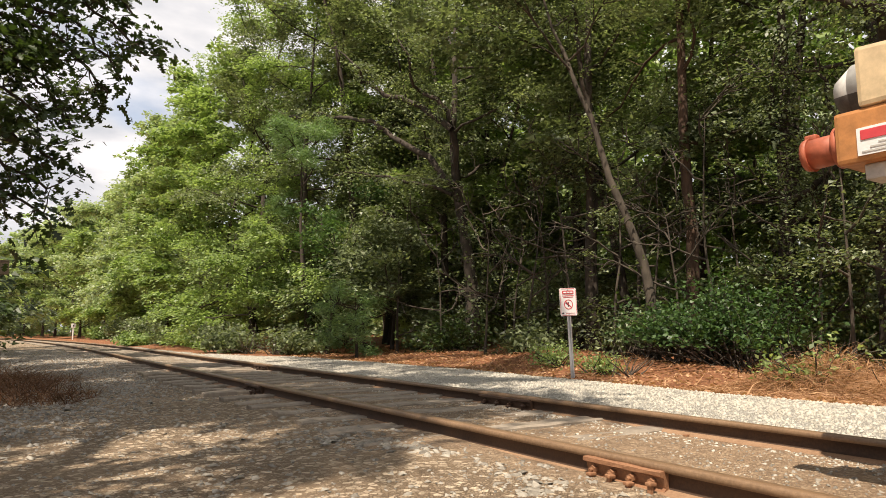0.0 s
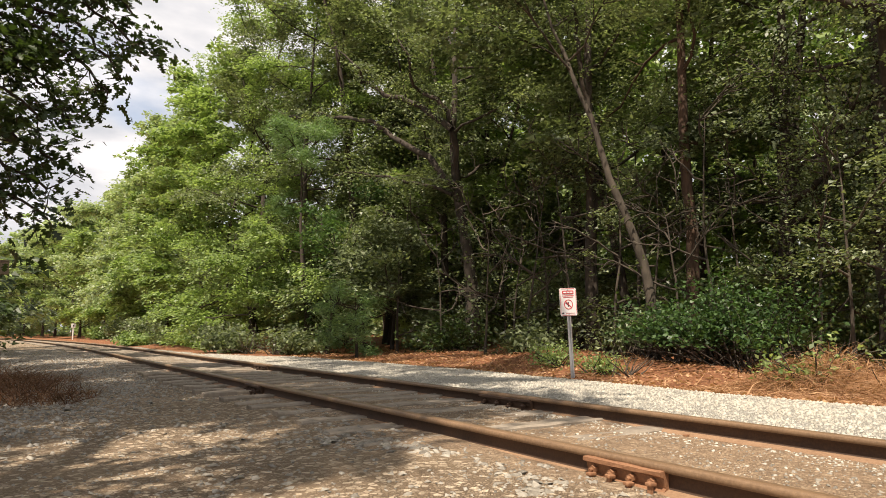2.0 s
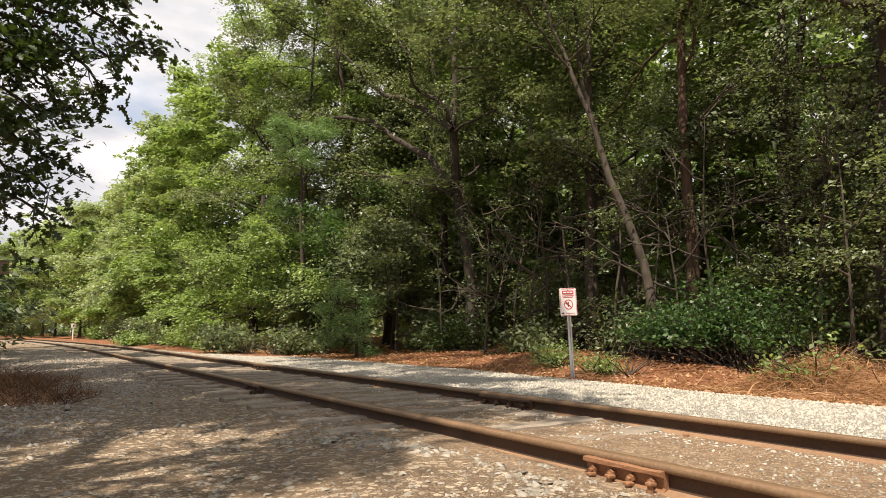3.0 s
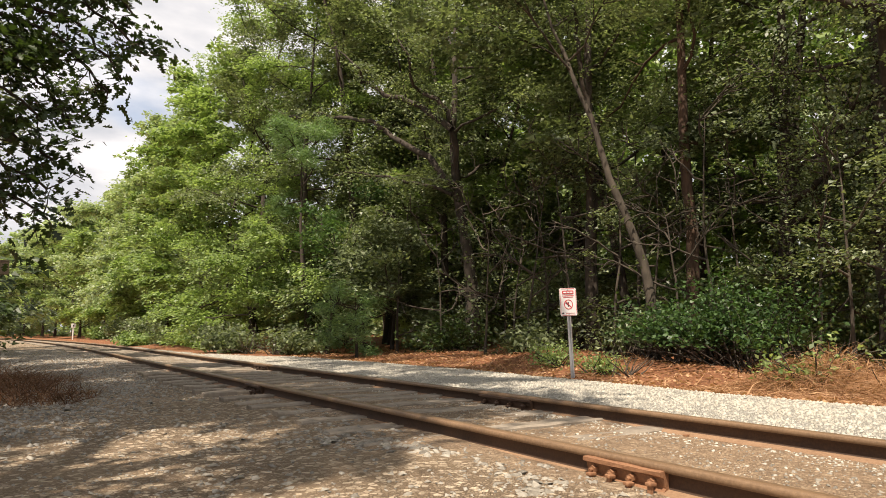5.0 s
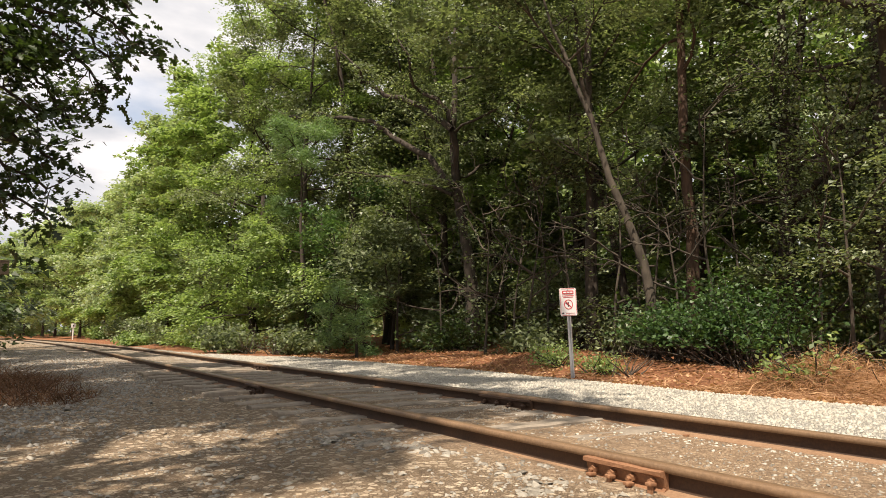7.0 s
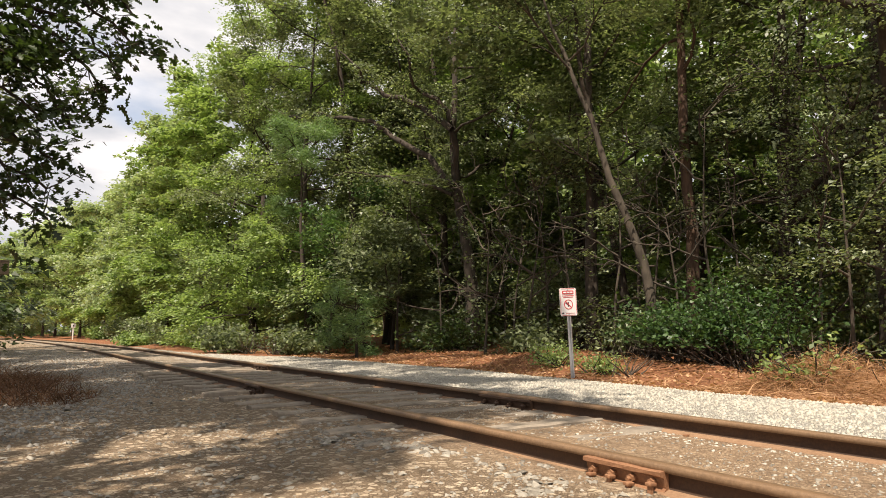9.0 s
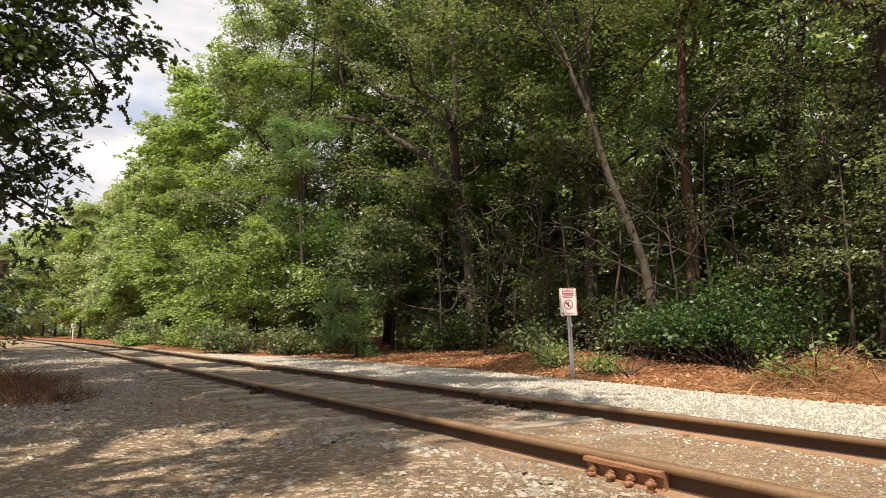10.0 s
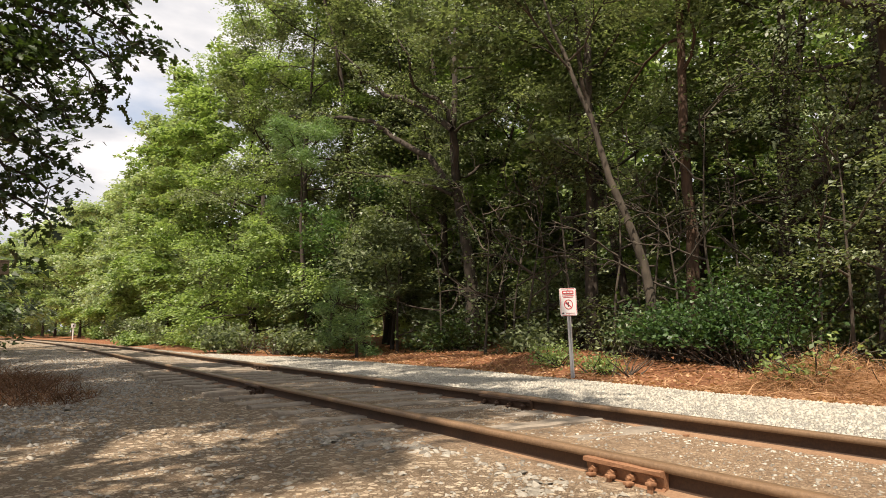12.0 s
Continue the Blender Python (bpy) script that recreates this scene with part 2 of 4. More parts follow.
def build_ground():
    def axis(lo, hi, near_lo, near_hi, fine, grow):
        a = list(np.arange(near_lo, near_hi, fine))
        step, v = fine, near_hi
        while v < hi:
            a.append(v)
            step *= grow
            v += step
        a.append(hi)
        step, v = fine, near_lo
        low = []
        while v > lo:
            step *= grow
            v -= step
            low.append(max(v, lo))
        return np.array(low[::-1] + a)
    xs, ys = axis(-2500, 2500, -3, 11, 0.10, 1.18), axis(-2500, 2500, -1, 14, 0.12, 1.10)
    gx, gy = np.meshgrid(xs, ys)
    gz = ground_z(gx, gy)
    gz = np.where(np.hypot(gx, gy) > 140, 0.2, gz)
    verts = np.stack([gx, gy, gz], -1).reshape(-1, 3)
    w, h = len(xs), len(ys)
    i = (np.arange(h - 1)[:, None] * w + np.arange(w - 1)[None]).ravel()
    ob = mesh_object("ground", verts, np.stack([i, i + 1, i + w + 1, i + w], -1), M_GROUND, smooth=True)
    col = np.zeros((len(verts), 4), dtype=np.float32)
    pale, litter, bed = zones(verts[:, 0], verts[:, 1])
    col[:, 0], col[:, 1], col[:, 2], col[:, 3] = pale, litter, bed, 1
    at = ob.data.color_attributes.new("zone", "FLOAT_COLOR", "POINT")
    at.data.foreach_set("color", col.ravel())
    tagged(ob, "packed dirt, pale gravel and brown leaf litter by a railway", "ground", kind="structure")


build_ground()


# ---- railway ----
RAIL_H = 0.152
PROFILE = [(-0.070, 0.0), (0.070, 0.0), (0.070, 0.012), (0.012, 0.030), (0.008, 0.040), (0.008, 0.103), (0.037, 0.114), (0.037, 0.143),
           (0.028, RAIL_H), (-0.028, RAIL_H), (-0.037, 0.143), (-0.037, 0.114), (-0.008, 0.103), (-0.008, 0.040), (-0.012, 0.030), (-0.070, 0.012)]

PROFILE = [(x, RAIL_H - (RAIL_H - z) * 0.87) for x, z in PROFILE]

track = empty("railway_track", pose(0, 0, 0), "single line of rusty rails on half-buried grey wooden ties", "railway track", kind="structure")


def rail(x0, label):
    ys = np.concatenate([np.arange(-260, CURVE_Y, 2.0), np.arange(CURVE_Y, 150, 2.0)])
    xs = x0 + bend(ys)
    n = len(PROFILE)
    verts, faces = [], []
    for x, y in zip(xs, ys):
        verts += [(x + px, y, pz) for px, pz in PROFILE]
    for i in range(len(ys) - 1):
        for k in range(n):
            a, b = i * n + k, i * n + (k + 1) % n
            faces.append((a, b, b + n, a + n))
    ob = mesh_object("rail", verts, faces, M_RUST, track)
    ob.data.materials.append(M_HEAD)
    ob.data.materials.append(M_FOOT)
    # Web stays shadow-dark; head and foot take the worn, dusty and sun-lightened tones.
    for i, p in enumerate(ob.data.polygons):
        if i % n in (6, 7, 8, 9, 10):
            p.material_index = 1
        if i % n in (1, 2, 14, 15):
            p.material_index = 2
    return tagged(ob, label)


rail(NEAR_X, "rusty brown steel rail with a worn top")
rail(FAR_X, "rusty brown steel rail beside pale gravel")


def tie_mesh(k):
    """A split, worn tie, a little uneven along its top."""
    r = random.Random(k)
    bm = bmesh.new()
    n = 14
    rows = []
    for i in range(n + 1):
        x = -1.3 + 2.6 * i / n
        j = r.uniform(-0.012, 0.012)
        w = 0.10 + r.uniform(-0.008, 0.008) - (0.02 if i in (0, n) else 0)
        z = 0.004 + r.uniform(-0.008, 0.008)
        rows.append([bm.verts.new(p) for p in ((x + j, -w, -0.17), (x, -w, z - 0.012), (x, -w * 0.8, z), (x, r.uniform(-0.02, 0.02), z - r.uniform(0, 0.012)), (x, w * 0.8, z), (x, w, z - 0.012), (x + j, w, -0.17))])
    for p, q in zip(rows, rows[1:]):
        for i in range(6):
            bm.faces.new((p[i], q[i], q[i + 1], p[i + 1]))
    bm.faces.new(rows[0]), bm.faces.new(rows[-1][::-1])
    bmesh.ops.recalc_face_normals(bm, faces=bm.faces)
    me = bpy.data.meshes.new("tie")
    bm.to_mesh(me)
    bm.free()
    me.materials.append(M_TIE)
    return me


def lay_ties():
    kinds = [tie_mesh(k) for k in range(6)]
    r = random.Random(3)
    y, i = -4.0, 0
    while y < 60:
        ob = new("tie", kinds[i % 6])
        ob.parent = track
        turn = math.degrees(math.atan2(max(0, y - CURVE_Y), CURVE_R)) + r.uniform(-1.6, 1.6)
        ob.matrix_basis = pose(MID_X + float(bend(y)) + r.uniform(-0.05, 0.05), y, r.uniform(0.042, 0.056) - 0.044 * float(smooth_step(3.6, 2.6, y)), r.uniform(-1, 1), r.uniform(-0.4, 0.4), turn + (180 if i % 2 else 0))
        y, i = y + r.uniform(0.50, 0.60), i + 1


lay_ties()


def joint(x0, y0, y1, side, mat):
    """An angle bar bolted over a rail joint, with nuts on its face."""
    bm = bmesh.new()
    pts = [(0.010, 0.116), (0.036, 0.126), (0.066, 0.122), (0.066, 0.104), (0.040, 0.094), (0.030, 0.052), (0.052, 0.032), (0.082, 0.022), (0.084, 0.010), (0.012, 0.030)]
    r = random.Random(5)
    ring = []
    for i in range(9):
        y = y0 + (y1 - y0) * i / 8
        ring.append([bm.verts.new((x0 + side * (px + r.uniform(-0.002, 0.002)), y, pz + r.uniform(-0.002, 0.002))) for px, pz in pts])
    for p, q in zip(ring, ring[1:]):
        for k in range(len(pts)):
            bm.faces.new((p[k], q[k], q[(k + 1) % len(pts)], p[(k + 1) % len(pts)]))
    bm.faces.new(ring[0]), bm.faces.new(ring[-1][::-1])
    bmesh.ops.recalc_face_normals(bm, faces=bm.faces)
    bar = part("joint_bar", bm, mat, track, "rusty bolted joint bar")
    for i in range(4):
        y = y0 + (y1 - y0) * (i + 0.5) / 4
        bm = bmesh.new()
        rod(bm, (x0 + side * 0.02, y, 0.072), (x0 + side * 0.066, y, 0.070), 0.019, seg=6)
        rod(bm, (x0 + side * 0.064, y, 0.070), (x0 + side * 0.084, y, 0.067), 0.010, seg=8)
        part("bolt", bm, mat, bar)
    for i in range(4):
        y = y0 + (y1 - y0) * (i + 0.25 + 0.2 * r.uniform(0, 1)) / 4
        bm = bmesh.new()
        box(bm, -0.009, 0.009, -0.009, 0.009, -0.06, 0.04)
        box(bm, -0.020, 0.026, -0.016, 0.016, 0.036, 0.052, 0.005)
        o = part("spike", bm, mat, bar)
        o.matrix_basis = pose(x0 + side * (0.088 + r.uniform(0, 0.012)), y, r.uniform(0.005, 0.03), r.uniform(-14, 14), r.uniform(-14, 14), 0 if side < 0 else 180)


joint(NEAR_X, 1.907, 2.367, -1, M_RUST_RED)
joint(FAR_X, 4.48, 5.22, -1, M_RUST)
# Darker rust stands in for the shade on these two joints.
joint(NEAR_X, 7.3, 7.85, -1, M_RUST)
joint(FAR_X, 11.5, 12.2, -1, M_RUST)


def lay_plates():
    """Tie plates with their spikes along both rails where they stand clear of the dirt."""
    bm = bmesh.new()
    box(bm, -0.16, 0.10, -0.09, 0.09, -0.01, 0.014, 0.004)
    plate = bpy.data.meshes.new("tie_plate")
    bm.to_mesh(plate)
    bm.free()
    plate.materials.append(M_RUST_RED)
    bm = bmesh.new()
    box(bm, -0.008, 0.008, -0.008, 0.008, -0.05, 0.03)
    box(bm, -0.014, 0.024, -0.015, 0.015, 0.026, 0.042, 0.004)
    spike = bpy.data.meshes.new("spike")
    bm.to_mesh(spike)
    bm.free()
    spike.materials.append(M_RUST_RED)
    r = random.Random(9)
    for x0 in (NEAR_X, FAR_X):
        y = 2.9 if x0 == NEAR_X else 1.2
        while y < 16:
            p = new("tie_plate", plate)
            p.parent, p.matrix_basis = track, pose(x0, y, -0.006 + r.uniform(0, 0.006), 0, 0, r.uniform(-3, 3))
            for sx in (-0.082, 0.082):
                q = new("spike", spike)
                q.parent, q.matrix_basis = p, pose(sx, r.uniform(-0.06, 0.06), 0.0, r.uniform(-8, 8), r.uniform(-8, 8), 0 if sx < 0 else 180)
            y += 0.545 * r.choice((1, 2, 2, 3))


lay_plates()


# ---- stones ----
def scatter_stones(name, pts, lo, hi, flat, mat, label, seed):
    """Broken stones lying on the ground: verts and triangles, one island each."""
    r = np.random.default_rng(seed)
    n = len(pts)
    base = np.array([(1, 0, 0), (-0.5, 0.87, 0), (-0.5, -0.87, 0), (0.35, 0.3, 0.9), (-0.4, 0.05, 0.75), (0.1, -0.5, 0.8)], float)
    base[:3, 2] = -0.35
    f = np.array([(0, 1, 3), (1, 4, 3), (1, 2, 4), (2, 5, 4), (2, 0, 5), (0, 3, 5), (3, 4, 5)])
    v = np.repeat(base[None], n, 0) + r.normal(0, 0.2, (n, 6, 3))
    size = (lo + (hi - lo) * r.uniform(0, 1, n) ** 2.2) * 0.5
    v *= (size[:, None] * r.uniform(0.75, 1.3, (n, 3)) * np.array([1, 1, flat]))[:, None, :]
    a, t = r.uniform(0, 6.28, n), r.normal(0, 0.28, n)
    ca, sa, ct, st = np.cos(a), np.sin(a), np.cos(t), np.sin(t)
    y, z = v[..., 1] * ct[:, None] - v[..., 2] * st[:, None], v[..., 1] * st[:, None] + v[..., 2] * ct[:, None]
    x = v[..., 0]
    v = np.stack([x * ca[:, None] - y * sa[:, None], x * sa[:, None] + y * ca[:, None], z], -1)
    v[..., 0] += pts[:, 0, None]
    v[..., 1] += pts[:, 1, None]
    v[..., 2] += (ground_z(pts[:, 0], pts[:, 1]) + size * flat * 0.15 + pts[:, 2])[:, None]
    faces = (np.arange(n)[:, None, None] * 6 + f[None]).reshape(-1, 3)
    return tagged(mesh_object(name, v.reshape(-1, 3), faces, mat), label, "gravel", kind="stuff")


def lay_stones():
    r = np.random.default_rng(31)

    def field(n, u0, u1, y0, y1, power=1.0):
        y = y0 + (y1 - y0) * r.uniform(0, 1, n) ** power
        u = r.uniform(u0, u1, n)
        return np.stack([u + bend(y), y, np.zeros(n)], -1), u
    p, u = field(34000, 4.2, 7.15, -1.0, 24, 1.6)
    wav = 0.16 * np.sin(2.1 * p[:, 1]) + 0.10 * np.sin(5.3 * p[:, 1] + 1)
    keep = u + 0.5 * wav < 7.08 - 1.9 * smooth_step(14, 23, p[:, 1]) + r.normal(0, 0.05, len(u))
    scatter_stones("pale_gravel", p[keep], 0.016, 0.045, 0.7, M_STONE, "loose pale crushed stone in a strip beside the rail", 1)
    p, u = field(15000, 3.1, 3.93, 0.2, 18, 1.4)
    keep = r.uniform(0, 1, len(u)) < 0.03 + 0.9 * smooth_step(3.5, 3.9, u) * (0.35 + 0.65 * smooth_step(-0.3, 0.5, np.sin(1.9 * p[:, 1]) + 0.6 * np.sin(4.7 * p[:, 1])))
    scatter_stones("bed_gravel", p[keep], 0.008, 0.032, 0.5, M_STONE, "pale stone crumbs between the rails", 2)
    p, u = field(20000, -2.4, 2.40, 0.6, 16, 1.7)
    clus = np.sin(1.7 * p[:, 0] + 1) * np.sin(1.1 * p[:, 1] + 2.5) + 0.6 * np.sin(2.3 * p[:, 0] - 1.9 * p[:, 1])
    keep = (r.uniform(0, 1, len(u)) < 0.35 + 0.65 * smooth_step(-0.3, 0.8, clus)) & (p[:, 0] > -0.35 * p[:, 1])
    scatter_stones("roadside_grit", p[keep], 0.008, 0.034, 0.5, M_STONE_DIRTY, "fine grit and stone chips pressed into dirt", 6)
    p, u = field(9000, -2.0, 2.40, 0.7, 18, 1.4)
    clus = np.sin(1.3 * p[:, 0] + 2) * np.sin(0.9 * p[:, 1] + 0.5) + 0.6 * np.sin(3.1 * p[:, 0] + 1.7 * p[:, 1])
    keep = r.uniform(0, 1, len(u)) < 0.22 + 0.75 * smooth_step(-0.1, 0.9, clus)
    scatter_stones("roadside_gravel", p[keep], 0.016, 0.07, 0.34, M_STONE_DIRTY, "scattered dusty grey stones pressed into dirt", 3)
    p, u = field(1500, 1.15, 2.2, 2.2, 5.2)
    keep = r.uniform(0, 1, len(u)) < smooth_step(-0.5, 0.7, np.sin(3.1 * p[:, 0] + 0.4) + 0.7 * np.sin(2.9 * p[:, 1] + 1.3 * p[:, 0]))
    scatter_stones("broken_stone", p[keep], 0.025, 0.08, 0.32, M_STONE_DIRTY, "broken flat stones trodden into the dirt", 7)
    p, u = field(19000, -0.8, 2.30, 5.2, 32, 1.35)
    keep = r.uniform(0, 1, len(u)) < smooth_step(4.8, 9.5, p[:, 1] + 1.3 * np.sin(2.1 * p[:, 0] + 0.8)) ** 1.3
    scatter_stones("shoulder_ballast", p[keep], 0.02, 0.06, 0.6, M_STONE_GREY, "grey ballast on the shoulder of the track", 4)
    p, u = field(5000, 2.6, 3.9, -0.5, 20, 1.2)
    scatter_stones("grit", p, 0.008, 0.03, 0.6, M_STONE_DIRTY, "dusty grit between the rails", 5)


lay_stones()


# ---- trees ----
rng = np.random.default_rng(7)


def tube(path, radii, seg):
    """A tapered tube along a path: verts and quads."""
    path = np.asarray(path, dtype=float)
    n = len(path)
    tang = np.gradient(path, axis=0)
    tang /= np.linalg.norm(tang, axis=1, keepdims=True) + 1e-9
    ref = np.where(np.abs(tang[:, 2:3]) < 0.9, np.array([[0.0, 0, 1]]), np.array([[1.0, 0, 0]]))
    a = np.cross(tang, ref)
    a /= np.linalg.norm(a, axis=1, keepdims=True) + 1e-9
    b = np.cross(tang, a)
    ang = np.linspace(0, 2 * np.pi, seg, endpoint=False)
    r = np.asarray(radii)[:, None, None]
    v = path[:, None] + r * (a[:, None] * np.cos(ang)[None, :, None] + b[:, None] * np.sin(ang)[None, :, None])
    i, k = np.meshgrid(np.arange(n - 1), np.arange(seg), indexing="ij")
    f = np.stack([i * seg + k, i * seg + (k + 1) % seg, (i + 1) * seg + (k + 1) % seg, (i + 1) * seg + k], -1).reshape(-1, 4)
    return v.reshape(-1, 3), f


def joined(pieces):
    vs, fs, base = [], [], 0
    for v, f in pieces:
        vs.append(v), fs.append(f + base)
        base += len(v)
    return np.concatenate(vs), np.concatenate(fs)


def wander(start, way, length, steps, jitter, lift, r):
    """A crooked path from start along way."""
    p, d = np.array(start, float), np.array(way, float)
    d /= np.linalg.norm(d)
    out = [p.copy()]
    for _ in range(steps):
        d = d + r.normal(0, jitter, 3) + np.array([0, 0, lift])
        d /= np.linalg.norm(d)
        p = p + d * length / steps
        out.append(p.copy())
    return np.array(out)


def leaves(centres, spread, per, size, r, droop=0.0, flat=0.55, slim=0.5, level=0.6, simple=False):
    """Small folded leaf blades scattered round each centre: verts and quads."""
    c = np.repeat(np.asarray(centres, float), per, axis=0)
    n = len(c)
    c = c + r.normal(0, 1, (n, 3)) * spread * np.array([1, 1, flat])
    way = r.normal(0, 1, (n, 3))
    way[:, 2] = way[:, 2] * 0.45 - droop
    way /= np.linalg.norm(way, axis=1, keepdims=True)
    up = r.normal(0, 0.75, (n, 3)) + np.array([0, 0, level])
    side = np.cross(way, up)
    side /= np.linalg.norm(side, axis=1, keepdims=True) + 1e-9
    nor = np.cross(side, way)
    s = (size * r.uniform(0.6, 1.25, n))[:, None]
    if simple:
        tip = c + way * s * 0.5
        back = c - way * s * 0.5
        v = np.stack([tip, back + side * s * slim * 0.62, back - side * s * slim * 0.62 + nor * s * 0.1], 1)
        return v.reshape(-1, 3), np.arange(n * 3).reshape(-1, 3)
    fold = 0.16
    v = np.stack([c - way * s * 0.5, c + side * s * slim * 0.5 + nor * s * fold + way * s * 0.05, c + way * s * 0.5, c - side * s * slim * 0.5 + nor * s * fold + way * s * 0.05], 1)
    return v.reshape(-1, 3), np.arange(n * 4).reshape(-1, 4)


def sprays(ends, ways, length, per, size, r, slim=0.55, simple=False, thick=0.045, droop=0.35):
    """Flat layered fans of leaves, each fan spread out from a twig's end along its way: verts and faces."""
    m = len(ends)
    o = np.asarray(ways, float) * np.array([1, 1, 0.35]) + r.normal(0, 0.18, (m, 3))
    o /= np.linalg.norm(o, axis=1, keepdims=True) + 1e-9
    side = np.cross(o, np.array([0, 0, 1.0])) + r.normal(0, 0.22, (m, 3))
    side -= o * np.sum(side * o, axis=1, keepdims=True)
    side /= np.linalg.norm(side, axis=1, keepdims=True) + 1e-9
    nor = np.cross(side, o)
    ln = length * r.uniform(0.55, 1.45, m)
    c, o, side, nor, ln = (np.repeat(q, per, axis=0) for q in (np.asarray(ends, float), o, side, nor, ln))
    n = m * per
    a, b = r.uniform(-0.55, 0.75, n), r.normal(0, 0.42, n)
    b *= 1.15 - 0.7 * np.abs(a)
    p = c + (o * a[:, None] + side * b[:, None]) * ln[:, None] + nor * (r.normal(0, thick, n) * (0.5 + ln))[:, None]
    p[:, 2] -= droop * ln * (a + 0.3) ** 2 * (a > -0.3)
    way = o * r.uniform(0.2, 1.0, n)[:, None] + side * (np.sign(b) * r.uniform(0.1, 1.0, n))[:, None] + r.normal(0, 0.22, (n, 3)) - np.array([0, 0, 0.22])
    way /= np.linalg.norm(way, axis=1, keepdims=True) + 1e-9
    across = np.cross(way, nor + r.normal(0, 0.42, (n, 3)))
    across /= np.linalg.norm(across, axis=1, keepdims=True) + 1e-9
    up = np.cross(across, way)
    s = (size * r.uniform(0.6, 1.3, n))[:, None]
    if simple:
        v = np.stack([p + way * s * 0.55, p - way * s * 0.45 + across * s * slim * 0.62, p - way * s * 0.45 - across * s * slim * 0.62 + up * s * 0.1], 1)
        return v.reshape(-1, 3), np.arange(n * 3).reshape(-1, 3)
    mid = p + way * s * 0.06 + up * s * 0.13
    v = np.stack([p - way * s * 0.5, mid + across * s * slim * 0.5, p + way * s * 0.5, mid - across * s * slim * 0.5], 1)
    return v.reshape(-1, 3), np.arange(n * 4).reshape(-1, 4)


def lobed_leaves(ends, ways, length, per, size, r):
    """Oak leaves with pointed lobes, hanging in fans: verts and quads, a strip along each side of the midrib."""
    v, f = sprays(ends, ways, length, per, size, r, slim=0.9, thick=0.10, droop=0.5)
    v = v.reshape(-1, 4, 3)
    base, tip = v[:, 0], v[:, 2]
    across = (v[:, 1] - v[:, 3]) * 0.5
    lift = (v[:, 1] + v[:, 3]) * 0.5 - (base + tip) * 0.5
    rows = []
    for t, w in ((0.0, 0.05), (0.18, 0.62), (0.30, 0.24), (0.50, 1.0), (0.62, 0.30), (0.80, 0.66), (1.0, 0.04)):
        c = base + (tip - base) * t
        rows += [c - across * w + lift * w - (tip - base) * 0.05 * w, c, c + across * w + lift * w - (tip - base) * 0.05 * w]
    k = np.arange(6)[:, None] * 3
    q = np.concatenate([k + np.array([[0, 1, 4, 3]]), k + np.array([[1, 2, 5, 4]])])
    out = np.stack(rows, 1)
    n = len(out)
    return out.reshape(-1, 3), (np.arange(n)[:, None, None] * 21 + q[None]).reshape(-1, 4)


